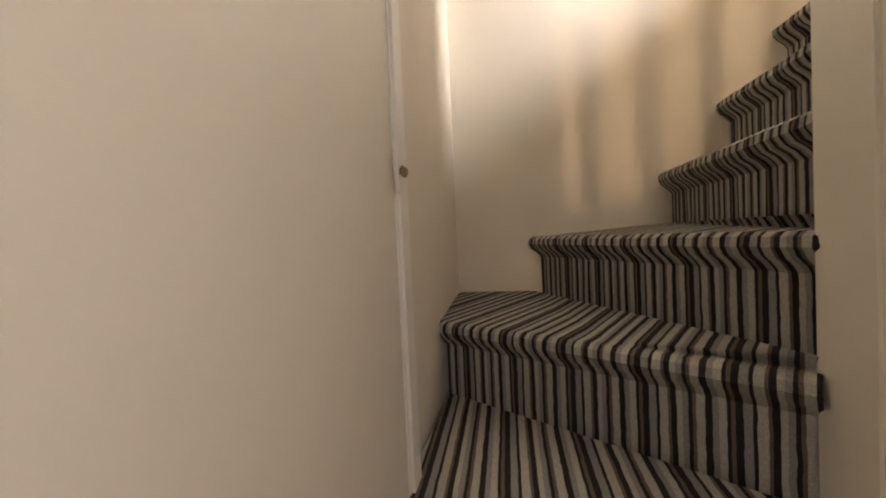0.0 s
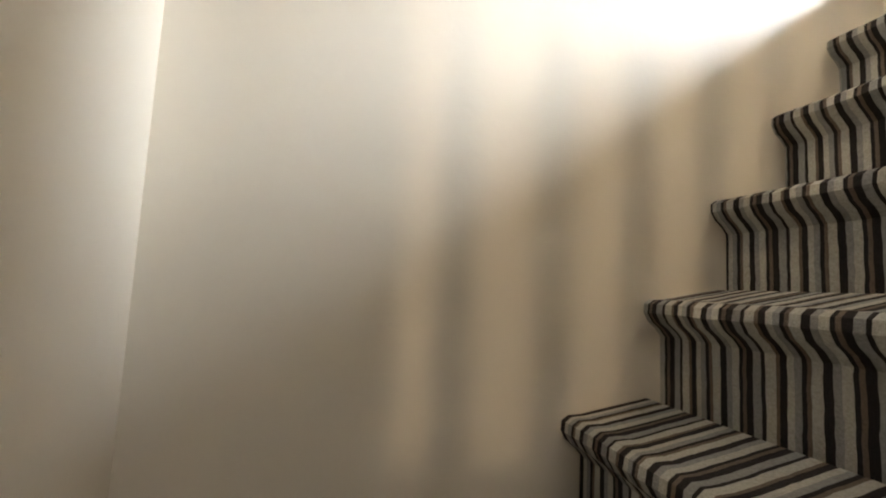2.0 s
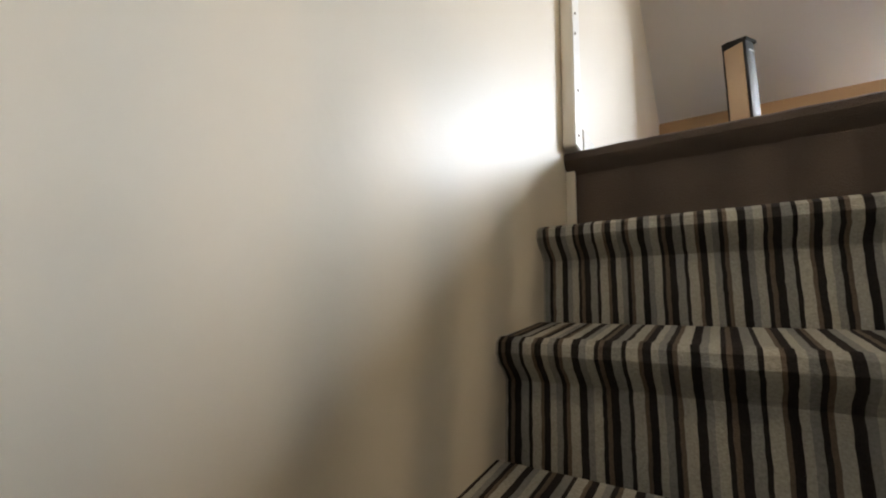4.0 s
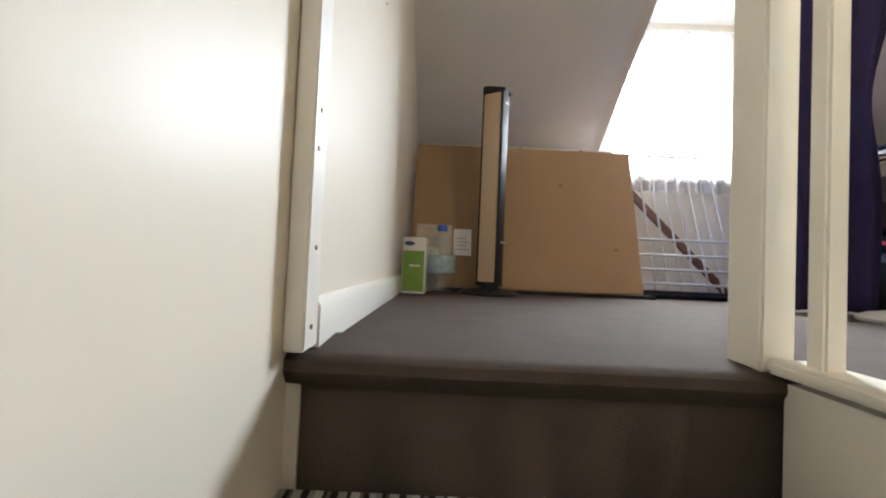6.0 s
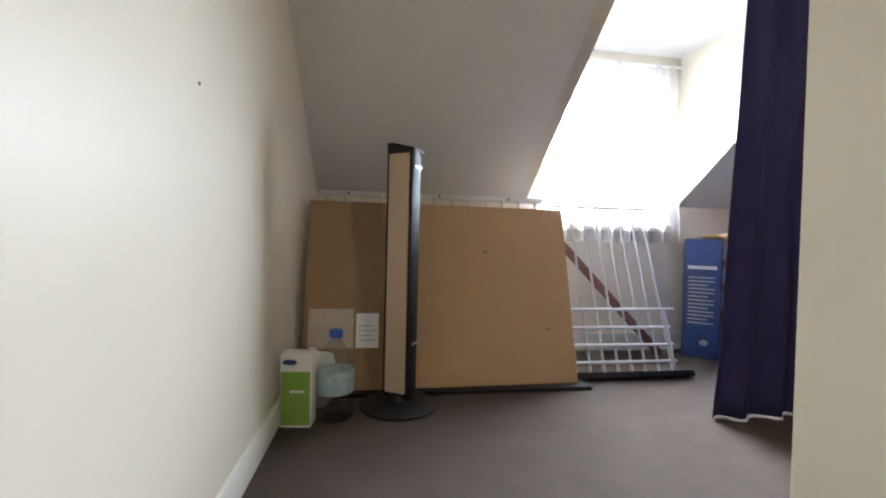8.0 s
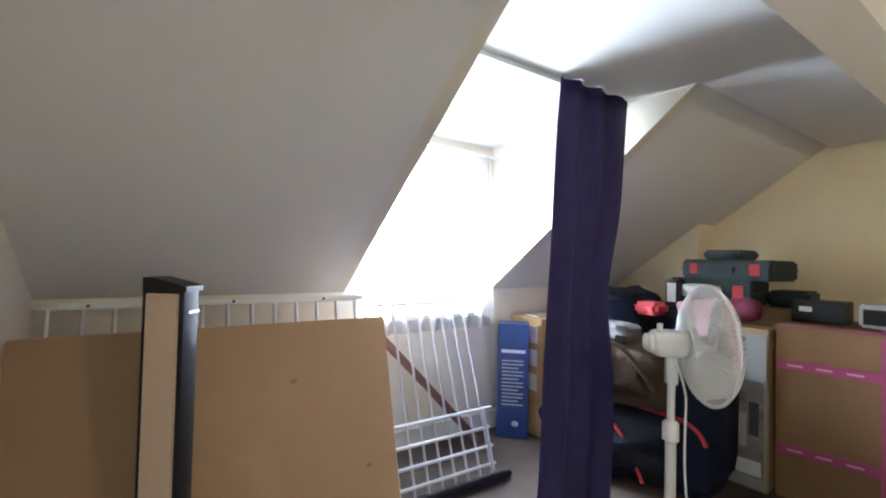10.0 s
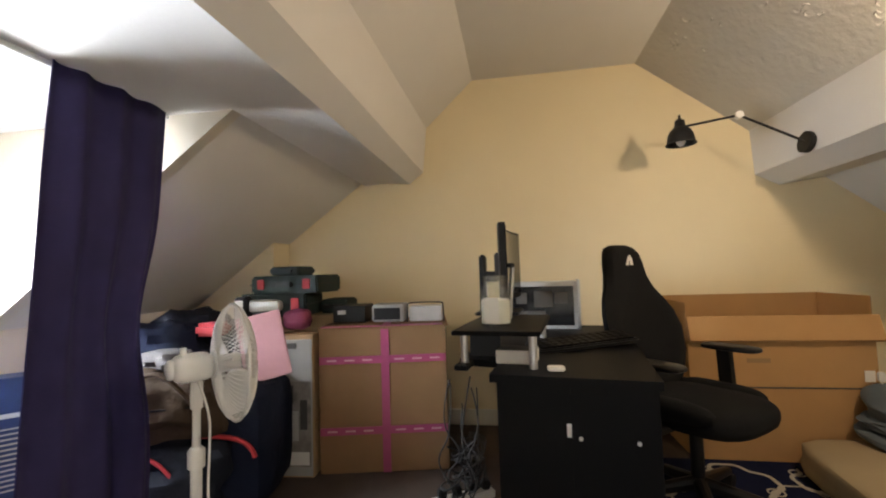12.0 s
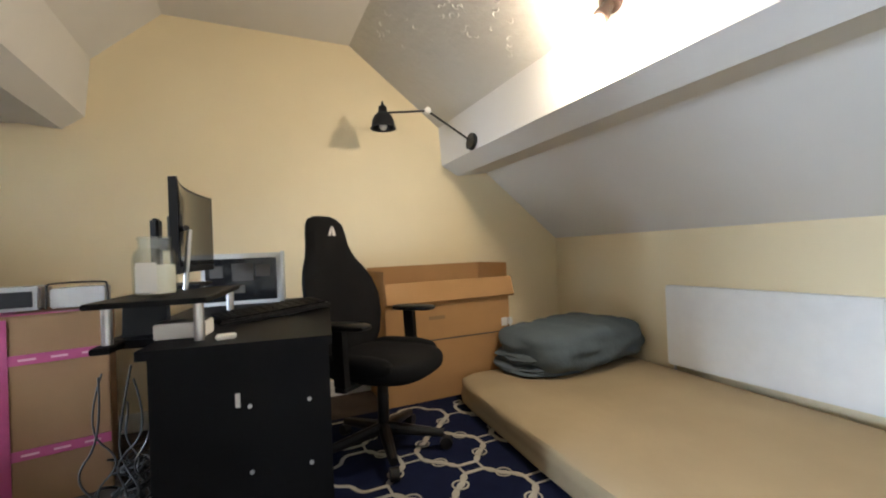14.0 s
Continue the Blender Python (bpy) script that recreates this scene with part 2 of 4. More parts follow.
def wire(name, pts, r, material, parent=None):
    cu = bpy.data.curves.new(name, "CURVE")
    cu.dimensions, cu.bevel_depth, cu.bevel_resolution, cu.resolution_u = "3D", r, 2, 6
    sp = cu.splines.new("NURBS")
    sp.points.add(len(pts) - 1)
    for q, p in zip(sp.points, pts):
        q.co = (*p, 1)
    sp.use_endpoint_u, sp.order_u = True, 3
    tmp = bpy.data.objects.new(name, cu)
    scene.collection.objects.link(tmp)
    me = bpy.data.meshes.new_from_object(tmp.evaluated_get(bpy.context.evaluated_depsgraph_get()))
    bpy.data.objects.remove(tmp)
    me.materials.clear()
    me.materials.append(material)
    ob = new(name, me)
    ob.parent = parent
    return ob


def finish(name, bm, material, smooth=True):
    me = bpy.data.meshes.new(name)
    bm.normal_update()
    bm.to_mesh(me)
    bm.free()
    me.materials.append(material)
    if smooth:
        me.shade_smooth()
        me.set_sharp_from_angle(angle=radians(35))
    return new(name, me)


def part(name, bm, material, parent, label=""):
    ob = finish(name, bm, material)
    ob.parent = parent
    return tagged(ob, label) if label else ob


def thing(name, m, label, category, group=""):
    ob = new(name)
    ob.matrix_world = m
    ob.empty_display_size = 0.1
    return tagged(ob, label, category, group)


def single(name, bm, material, label, category, m=None, group=""):
    ob = finish(name, bm, material)
    if m:
        ob.matrix_world = m
    return tagged(ob, label, category, group)


def struct(name, bm, material, label):
    return tagged(finish(name, bm, material), label, name.split("_")[0], kind="structure")


def cushion(cx, cy, cz, sx, sy, sz, p=3.0, seg=24, wob=0.0, seed=0, bm=None):
    """A soft block: a superellipsoid with slight lumps."""
    bm = bm or bmesh.new()
    r = bmesh.ops.create_uvsphere(bm, u_segments=seg, v_segments=seg // 2, radius=1)
    for v in r["verts"]:
        d = v.co.normalized()
        k = (abs(d.x) ** p + abs(d.y) ** p + abs(d.z) ** p) ** (-1 / p)
        n = 1 + wob * noise.noise(d * 2.3 + Vector((seed, 0, seed)))
        v.co = Vector((cx + d.x * k * sx * n, cy + d.y * k * sy * n, cz + d.z * k * sz * n))
    return bm


# ---- large structure ----
GX, KN, KS, CZ = 3.72, 2.15, -3.0, 2.54      # gable wall, eaves walls, ceiling
N_UP, N_LO = (0.43, 2.14), (KN, 0.89)
S_CE, S_UP, S_LO = (-1.16, 2.54), (-1.875, 1.98), (KS, 1.08)
D0, D1, DZ = 1.205, 2.19, 1.81               # dormer
FLOORZ = -2.26
XE = 3.1                                      # end of the lower hall


def slope_n(y):
    return N_UP[1] + (y - N_UP[0]) * (N_LO[1] - N_UP[1]) / (N_LO[0] - N_UP[0])


DY = N_UP[0] + (DZ - N_UP[1]) * (N_LO[0] - N_UP[0]) / (N_LO[1] - N_UP[1])
struct("wall_west_stairs", box(-0.12, -1.5, FLOORZ, 0, 0.01, 2.8), CREAM, "cream glossy painted stairwell wall")
struct("wall_west", box(-0.12, 0.01, -0.3, 0.02, KN + 0.4, 2.8), CREAM, "cream painted attic wall above the landing")
struct("wall_west_rear", box(-0.12, KS - 0.1, -0.3, 0, -1.5, 2.8), CREAM, "cream painted attic wall")
struct("wall_east", box(GX, KS - 0.1, -0.3, GX + 0.15, KN + 0.4, 2.9), YELLOW, "yellow painted gable wall")
struct("wall_south", box(-0.12, KS - 0.12, -0.3, GX, KS, 1.3), YELLOW, "cream painted low wall under the eaves")
bm = box(-0.12, KN, -0.3, D0 + 0.08, KN + 0.12, 1.2)
box(D1 - 0.08, KN, -0.3, GX, KN + 0.12, 1.2, bm=bm)
struct("wall_north", bm, CREAM, "cream painted low wall under the eaves")
bm = box(D0 + 0.08, KN, -0.3, D1 - 0.08, KN + 0.12, 0.76)
box(D0 - 0.03, KN + 0.001, 1.76, D1 + 0.03, KN + 0.121, 2.1, bm=bm)
box(D0 - 0.03, KN + 0.001, 1.2, D0 + 0.08, KN + 0.121, 1.76, bm=bm)
box(D1 - 0.08, KN + 0.001, 1.2, D1 + 0.03, KN + 0.121, 1.76, bm=bm)
struct("wall_dormer", bm, CREAM, "cream painted wall round the dormer window")
# roof slopes, thick
T = 0.1
up_t, lo_t = (N_UP[0], N_UP[1] + T), (N_LO[0], N_LO[1] + T)
struct("ceiling_flat", box(-0.12, S_CE[0] - 0.1, CZ, GX + 0.1, 0.1, CZ + T), WHITE, "white flat ceiling at the ridge")
struct("ceiling_north_upper", prism([(0, CZ), N_UP, up_t, (0, CZ + T)], "x", -0.1, GX), WHITE, "white sloped ceiling")
bm = prism([N_UP, N_LO, lo_t, up_t], "x", -0.1, D0 - 0.004)
prism([N_UP, N_LO, lo_t, up_t], "x", D1 + 0.004, GX, bm)
prism([N_UP, (DY, DZ), (DY, DZ + T), up_t], "x", D0, D1, bm)
struct("ceiling_north_lower", bm, WHITE, "white sloped ceiling with a dormer opening")
struct("ceiling_dormer", box(D0 - 0.03, DY - 0.02, DZ, D1 + 0.03, KN + 0.12, DZ + 0.08), WHITE, "white flat dormer ceiling")
cheek = [(DY, DZ), (KN + 0.12, DZ), (KN + 0.12, slope_n(KN + 0.12)), (KN, N_LO[1])]
struct("wall_dormer_east", prism(cheek, "x", D1, D1 + 0.06), CREAM, "cream triangular dormer cheek")
struct("wall_dormer_west", prism(cheek, "x", D0 - 0.06, D0), CREAM, "cream triangular dormer cheek")
bm = prism([S_CE, S_UP, (S_UP[0], S_UP[1] + T), (S_CE[0], CZ + T)], "x", -0.1, GX)
rr = random.Random(12)
sl = Vector((0, S_UP[0] - S_CE[0], S_UP[1] - S_CE[1]))
sn = Vector((0, -sl.z, sl.y)).normalized()
sl_n = sl.normalized()
for i in range(190):                          # small shell-shaped lumps pressed into the plaster
    c0 = Vector((rr.uniform(1.1, 3.45), *S_CE)) + sl * rr.uniform(0.12, 0.86)
    if noise.noise(c0 * 2.2) < -0.12:
        continue
    a0, r0 = rr.uniform(0, 6.28), rr.uniform(0.010, 0.026)
    rows = []
    for k in range(7):
        a = a0 + 3.6 * (k / 6 - 0.5)
        w = 0.0052 * math.sin(math.pi * (k + 0.4) / 6.8)
        dv = Vector((1, 0, 0)) * math.cos(a) + sl_n * math.sin(a)
        p = c0 + dv * r0
        rows.append([bm.verts.new(q) for q in (p - dv * w * 1.4 - sn * 0.001, p + sn * w, p + dv * w * 1.4 - sn * 0.001)])
    for a, b in zip(rows, rows[1:]):
        for k in range(2):
            bm.faces.new((a[k], a[k + 1], b[k + 1], b[k]))
struct("ceiling_south_upper", bm, RELIEF, "sloped ceiling with rough patterned relief")
struct("ceiling_south_lower", prism([S_UP, S_LO, (S_LO[0], S_LO[1] + T), (S_UP[0], S_UP[1] + T)], "x", -0.1, GX), WHITE, "white sloped ceiling above the bed")
struct("trim_beam_north", prism([(0.36, 2.22), (0.395, 1.865), (0.502, 1.782), (0.68, 1.80), (0.86, 1.792), (0.87, 1.83), (0.7, 2.0), (0.55, 2.1)], "x", 0.0, GX), WHITE, "white boxed-in roof beam")
struct("trim_beam_south", prism([(-1.86, 2.02), (-1.875, 1.69), (-2.015, 1.612), (-2.30, 1.65), (-2.1, 1.84)], "x", 0.0, GX), WHITE, "white boxed-in roof beam")
struct("wall_chimney", box(3.50, 1.50, 0, GX, KN, 1.55), YELLOW, "yellow painted boxed-out corner")
# attic floor round the stairwell
WX = 0.74                                     # open side of the stairs
bm = box(WX + 0.06, -0.86, -0.22, GX, KN, 0)
box(0, 0.02, -0.22, WX + 0.06, KN, 0, bm=bm)
box(0, KS, -0.22, GX, -1.5, 0, bm=bm)
box(XE - 0.9, -1.5, -0.22, GX, -0.86, 0, bm=bm)
box(WX + 0.06, -1.5, -0.22, XE - 0.9, -0.86, 0, bm=bm)
struct("floor", bm, BROWN, "dark brown carpeted attic floor")
# stairwell and lower hall
struct("wall_stairs_south", box(0, -1.62, FLOORZ, XE, -1.5, -0.22), CREAM, "cream painted wall beside the winding steps")
struct("wall_stairs_inner", box(WX, -0.86, FLOORZ, WX + 0.06, 0.0, -0.01), POSTP, "cream panel under the landing edge")
struct("wall_hall_north", box(WX + 0.06, -0.86, FLOORZ, XE, -0.74, -0.22), CREAM, "cream painted hall wall")
# unseen wall, and hall floor run on below, stop sky light leaking past the steps
struct("wall_stairs_back", box(0, 0.03, FLOORZ, WX + 0.06, 0.12, -0.225), CREAM, "unseen cream wall added to keep sky light from under the stairs")
struct("floor_hall", box(-0.1, -1.6, FLOORZ - 0.1, XE, 0.12, FLOORZ), BROWN, "dark carpeted lower hall floor")
struct("wall_hall_east", box(XE, -1.62, FLOORZ, XE + 0.1, -0.74, -0.2), CREAM, "cream painted end wall of the hall")

# ---- stairs ----
R = 0.207


def step(A, B, z, back, material, h=R, drop=0.0):
    """One carpeted step: riser, rolled nosing and tread, from A at the wall to B at the newel."""
    A, B = Vector(A), Vector(B)
    d = (B - A).normalized()
    n = Vector((d.y, -d.x))
    prof = [(-0.03, -h - 0.02), (-0.03, -0.066), (-0.018, -0.052), (-0.002, -0.040), (0.008, -0.024), (0.006, -0.008), (-0.006, 0.0), (-0.03, 0.001)]
    bm = bmesh.new()
    uvl = bm.loops.layers.uv.new("UVMap")
    N = 24
    L = (B - A).length
    rows = []
    for o, dz in prof:
        row = []
        for i in range(N + 1):
            p = A + d * (L * i / N) + n * (o + 0.003 * noise.noise(Vector((i * 0.9, z * 7, dz * 20))))
            row.append(bm.verts.new((p.x, p.y, z + dz + (0.002 * noise.noise(Vector((i * 1.3, z * 9, 3))) if dz > -0.1 else 0))))
        rows.append(row)
    for a, b in zip(rows, rows[1:]):
        for i in range(N):
            bm.faces.new((a[i], a[i + 1], b[i + 1], b[i]))
    poly = [bm.verts.new((*q, z + (0.024 if z < 0 else 0.008))) for q in back]
    bm.faces.new(rows[-1] + poly)
    for f in bm.faces:
        for lp in f.loops:
            q = Vector((lp.vert.co.x, lp.vert.co.y)) - A
            lp[uvl].uv = (q.dot(d) + z * 0.37, q.dot(n))
    bmesh.ops.recalc_face_normals(bm, faces=bm.faces)
    return finish("step", bm, material)


stairs = thing("staircase", pose(0, 0, 0), "winding attic staircase in striped grey and brown carpet", "stairs")
ys = [0, -0.184, -0.360, -0.525, -0.684, -0.850]
zs = [0, -0.222, -0.431, -0.633, -0.833, -1.034, -1.215, -1.418, -1.63, -1.84, -2.05]
XW = WX
for k in range(1, 6):
    s = step((0, ys[k]), (XW, ys[k]), zs[k], [(XW, ys[k - 1] + 0.0), (0, ys[k - 1] + 0.0)], STRIPE)
    s.parent = stairs
P6, P7 = (0.75, -0.868), (0.765, -0.885)
for A, B, z, back in [
    ((0, -1.257), P6, zs[6], [(XW, -0.86), (0, -0.848)]),
    ((0.343, -1.53), P7, zs[7], [P6, (0, -1.25), (0, -1.5)]),
    ((0.82, -1.5), (0.80, -0.86), zs[8], [P7, (0.36, -1.48)]),
    ((1.0, -1.5), (1.0, -0.86), zs[9], [(0.80, -0.86), (0.80, -1.5)]),
    ((1.18, -1.5), (1.18, -0.86), zs[10], [(1.0, -0.86), (1.0, -1.5)]),
]:
    s = step(A, B, z, back, STRIPE)
    s.parent = stairs
top = step((0, 0), (WX + 0.06, 0), 0, [(WX + 0.06, 0.16), (0.0, 0.15)], BROWN)
top.parent = stairs
tagged(top, "dark brown carpeted top step")
struct("door_1", box(0.76, -1.52, FLOORZ, 1.52, -1.482, -0.25, 0.004), DOORP, "closed flat cream door beside the steps")
bm = box(0.70, -1.52, FLOORZ, 0.757, -1.475, -0.22, 0.006)
struct("trim_door_frame", bm, GLOSS, "cream wooden door frame")
latch = thing("door_latch", pose(0.767, -1.482, -1.09), "worn brass door latch on the frame", "latch")
part("plate", box(-0.008, 0.006, -0.035, 0.012, 0.012, 0.035, 0.002), GLOSS, latch)
part("bolt", box(-0.018, 0.012, -0.010, 0.006, 0.022, 0.006, 0.003), BRASS, latch)

# balustrade
rail = thing("balustrade", pose(WX + 0.02, 0, 0), "cream painted wooden balustrade beside the stairs", "balustrade")


def post(y, w, h):
    return box(-w / 2, y - w / 2, 0.0, w / 2, y + w / 2, h, 0.004)


bm = box(-0.044, 0.016, 0.0, 0.010, 0.096, 0.92, 0.004)
part("newel", bm, POSTP, rail)
# unseen panel, added to block bulb light from the wall's south end
part("light_block_panel", box(-0.044, -1.62, 0.001, 0.010, -1.385, 0.92, 0.004), POSTP, rail)
part("base_rail", box(-0.040, -1.384, 0.001, 0.036, 0.015, 0.022, 0.006), POSTP, rail)
for i in range(13):
    part("baluster", post(-0.045 - i * 0.107, 0.032, 0.69), POSTP, rail)
part("handrail", box(-0.03, -1.384, 0.69, 0.03, 0.015, 0.735, 0.012), POSTP, rail)
nw = thing("newel_post", pose(WX + 0.035, -0.842, FLOORZ), "cream painted square newel at the turn of the stairs", "post")
part("shaft", box(-0.040, -0.035, 0, 0.075, 0.035, 2.255, 0.005), POSTP, nw)

# trims
struct("trim_corner", box(0.002, -0.020, 0.006, 0.033, 0.044, 2.6, 0.003), GLOSS, "white painted corner strip with nail heads")
struct("baseboard_west", prism([(0.021, 0), (0.036, 0), (0.036, 0.066), (0.03, 0.078), (0.021, 0.081)], "y", 0.045, KN), GLOSS, "white painted skirting board")
bm = box(0.04, KN - 0.018, 0, 3.48, KN - 0.002, 0.11, 0.003)
struct("baseboard_north", bm, GLOSS, "white painted skirting board")
struct("baseboard_east", box(GX - 0.018, KS + 0.02, 0, GX - 0.002, 1.49, 0.11, 0.003), GLOSS, "white painted skirting board")
for y, z in ((0.005, 0.35), (0.0, 0.29), (0.008, 0.02), (0.012, 0.14)):
    single("nail", tube((0.0325, y, z + 0.02), (0.0350, y, z + 0.02), 0.004, seg=8), BRASS, "small rusty nail head in the corner strip", "nail", group="nails in the corner strip")

# window
win = tagged(new("window_1"), "white dormer window behind a net curtain", "window", kind="structure")
win.location = (0, KN + 0.06, 0)
WX0, WX1, WZ0, WZ1 = D0 + 0.08, D1 - 0.08, 0.76, 1.76
for nm, b in (("window_frame", (WX0, -0.03, WZ0, WX0 + 0.05, 0.03, WZ1)), ("window_frame", (WX1 - 0.05, -0.03, WZ0, WX1, 0.03, WZ1)),
              ("window_frame", (WX0 + 0.05, -0.03, WZ0, WX1 - 0.05, 0.03, WZ0 + 0.05)), ("window_frame", (WX0 + 0.05, -0.03, WZ1 - 0.05, WX1 - 0.05, 0.03, WZ1)),
              ("mullion", (1.67, -0.028, WZ0 + 0.05, 1.72, 0.028, WZ1 - 0.05)), ("window_sill", (WX0 - 0.02, -0.12, WZ0 - 0.03, WX1 + 0.02, -0.031, WZ0))):
    part(nm, box(*b, 0.004), GLOSS, win)
for a, b in ((WX0 + 0.05, 1.67), (1.72, WX1 - 0.05)):
    p = part("pane", box(a, -0.004, WZ0 + 0.05, b, 0.004, WZ1 - 0.05), GLASS, win)
    p.visible_shadow = False

sheet = bpy.data.materials.new("bright_sky_glow")
sheet.use_nodes = True
sb = sheet.node_tree.nodes["Principled BSDF"]
sb.inputs["Emission Color"].default_value, sb.inputs["Emission Strength"].default_value = (0.85, 0.93, 1.0, 1), 5
struct("backdrop", box(-2.0, 4.0, -1.0, 5.5, 4.05, 5.0), sheet, "plain bright overcast sky outside the window")



# ---- things by the front wall ----
def lean(x, y, z, tilt, turn=0.0):
    """A pose for a flat thing that leans back on the wall."""
    return pose(x, y, z, -tilt, 0, turn)


flat = thing("flat_cardboard_box", lean(0.085, 1.52, 0.018, 15.5, 1.0), "large flat brown cardboard box leaning on a bed frame", "cardboard box")
part("carton", box(-0.035, 0, 0, 1.175, 0.085, 0.825, 0.006), CARD, flat)
part("flap", box(-0.030, -0.004, 0.002, 0.36, -0.001, 0.82, 0.001), CARDIN, flat, "darker overlapping cardboard flap")
for a, b, c, d in ((-0.01, 0.17, 0.175, 0.335), (0.185, 0.17, 0.28, 0.315)):
    lab = part("paper_label", box(a, -0.0075, b, c, -0.0045, d, 0.001), PAPER if a > 0 else POUCH, flat, "white paper shipping label" if a > 0 else "clear plastic document pouch")
    for i in range(4):
        part("print_bar", box(a + 0.012, -0.0095, b + 0.03 + i * 0.02, c - 0.012 - 0.012 * (i % 2), -0.008, b + 0.034 + i * 0.02), GREYP, lab)
for x, z in ((0.77, 0.60), (1.05, 0.24)):
    part("dent", cushion(x, -0.001, z, 0.014, 0.003, 0.009, 2, 10), CARDIN, flat, "small torn dent")
single("dark_base_strip", box(0.07, 1.49, 0.0, 1.30, 1.62, 0.017, 0.003), BLACKP, "black strip on the floor under the cardboard box", "batten")

frame_ = thing("bed_frame", lean(0.05, 1.80, 0.0, 13), "grey metal slatted bed frame leaning on the wall", "bed frame")
part("top_rail", box(0, -0.012, 0.885, 1.20, 0.012, 0.91, 0.005), GREYM, frame_)
part("bottom_rail", box(0, -0.012, 0.0, 1.20, 0.012, 0.025, 0.005), GREYM, frame_)
for i in range(13):
    part("slat", tube((0.04 + i * 0.093, 0, 0.02), (0.04 + i * 0.093, 0, 0.89), 0.008, seg=10), GREYM, frame_)
for x in (0.15, 0.62, 1.0):
    part("bolt", tube((x, -0.012, 0.897), (x, -0.017, 0.897), 0.006, seg=8), BLACKP, frame_)

# white bars take the grey metal, which puts their backlit shade into the colour
gate = thing("wire_rack", lean(1.27, 1.64, 0.03, 19), "white metal wire rack leaning under the window, greyed as if backlit", "wire rack")
for i in range(8):
    x = 0.03 + i * 0.072
    part("upright_bar", tube((x, 0, 0.0), (x - 0.005 * i * 0.3, 0, 0.86), 0.006, seg=8), GREYM, gate)
for z in (0.045, 0.125, 0.21, 0.30):
    part("cross_bar", tube((0.0, -0.02, z), (0.58 - (0.03 if z < 0.29 else 0), -0.02, z), 0.008, seg=8), GREYM, gate)
part("side_bar", tube((0.525, -0.028, 0.02), (0.525, -0.028, 0.30), 0.008, seg=8), GREYM, gate)
part("top_bar", tube((0.0, 0, 0.86), (0.55, 0, 0.86), 0.008, seg=8), GREYM, gate)
part("foot_strip", box(-0.01, -0.05, -0.028, 0.62, 0.03, 0.0, 0.006), BLACKP, gate, "black rubber foot strip")
single("wooden_pole", box(-0.02, -0.018, 0, 0.02, 0.018, 1.02, 0.004), WOODB, "dark red wooden pole leaning diagonally behind the rack", "wooden pole",
       m=pose(1.98, 1.98, 0.02, -6, -43, 0))

tower = thing("tower_speaker", pose(0.445, 1.40, 0, 0, 0, -33) @ Matrix.Diagonal((1, 1, 0.982, 1)), "tall slim tower with tan cloth front on a round black base", "speaker")
part("base", lathe([(0.145, 0), (0.148, 0.008), (0.13, 0.018), (0.05, 0.03), (0.04, 0.05)], 32), BLACKP, tower)
part("body", prism([(-0.055, -0.03), (0.055, -0.03), (0.062, 0.0), (0.05, 0.045), (-0.05, 0.045), (-0.062, 0.0)], "z", 0.04, 0.995), BLACKP, tower)
part("cap", prism([(-0.055, 0.99), (0.062, 0.99), (0.062, 1.005), (-0.03, 1.028), (-0.055, 1.028)], "y", -0.032, 0.046), BLACKP, tower, "slanted glossy black cap")
part("cloth_front", box(-0.044, -0.037, 0.06, 0.044, -0.03, 0.985, 0.003), TANF, tower, "tan cloth front panel")
for z in (0.25, 0.93):
    part("ring", box(0.0625, -0.02, z, 0.0645, 0.03, z + 0.008), SILVER, tower, "thin chrome band")

carton = thing("juice_carton", pose(0.088, 1.27, 0, 0, 0, -6) @ Matrix.Diagonal((1.22, 1.1, 1, 1)), "green and white drink carton on the carpet", "carton")
part("pack", box(-0.038, -0.03, 0, 0.048, 0.03, 0.25, 0.003), PAPER, carton)
part("printed_front", box(-0.034, -0.0315, 0.01, 0.044, -0.0305, 0.19), GREEN, carton, "green printed front")
part("emblem", cushion(-0.012, -0.031, 0.222, 0.02, 0.0015, 0.01, 2, 12), BLUEB, carton, "small dark blue oval emblem")
part("print_bar", box(-0.01, -0.033, 0.12, 0.03, -0.032, 0.128), PAPER, carton)

bottle = thing("water_bottle", pose(0.212, 1.315, 0) @ Matrix.Diagonal((1.25, 1.2, 1, 1)), "clear plastic water bottle with a blue cap", "bottle")
part("bottle_body", lathe([(0.045, 0), (0.053, 0.01), (0.052, 0.06), (0.049, 0.075), (0.052, 0.09), (0.052, 0.19), (0.047, 0.215), (0.03, 0.255), (0.016, 0.285), (0.015, 0.292)]), JARG, bottle)
part("cap", lathe([(0.018, 0.288), (0.019, 0.29), (0.019, 0.312), (0.017, 0.315)]), BLUEC, bottle, "blue screw cap")
part("label", lathe([(0.0528, 0.095), (0.0532, 0.096), (0.0532, 0.175), (0.0528, 0.176)]), mat("bottle_label_print", (0.38, 0.50, 0.52), 0.4, 0.6, 40, 0), bottle, "printed landscape label")
single("carrier_bag", cushion(0.12, 1.40, 0.11, 0.085, 0.035, 0.11, 2.6, 24, 0.25, 3), PAPER, "crumpled white plastic bag behind the bottle", "plastic bag")

# ---- dormer ----
rod = thing("curtain_rod", pose(0, 1.185, DZ - 0.022), "thin white curtain rail under the dormer ceiling", "curtain rail")
part("rail", box(D0 + 0.01, -0.01, 0, D1 - 0.01, 0.01, 0.02, 0.003), PLASTW, rod)


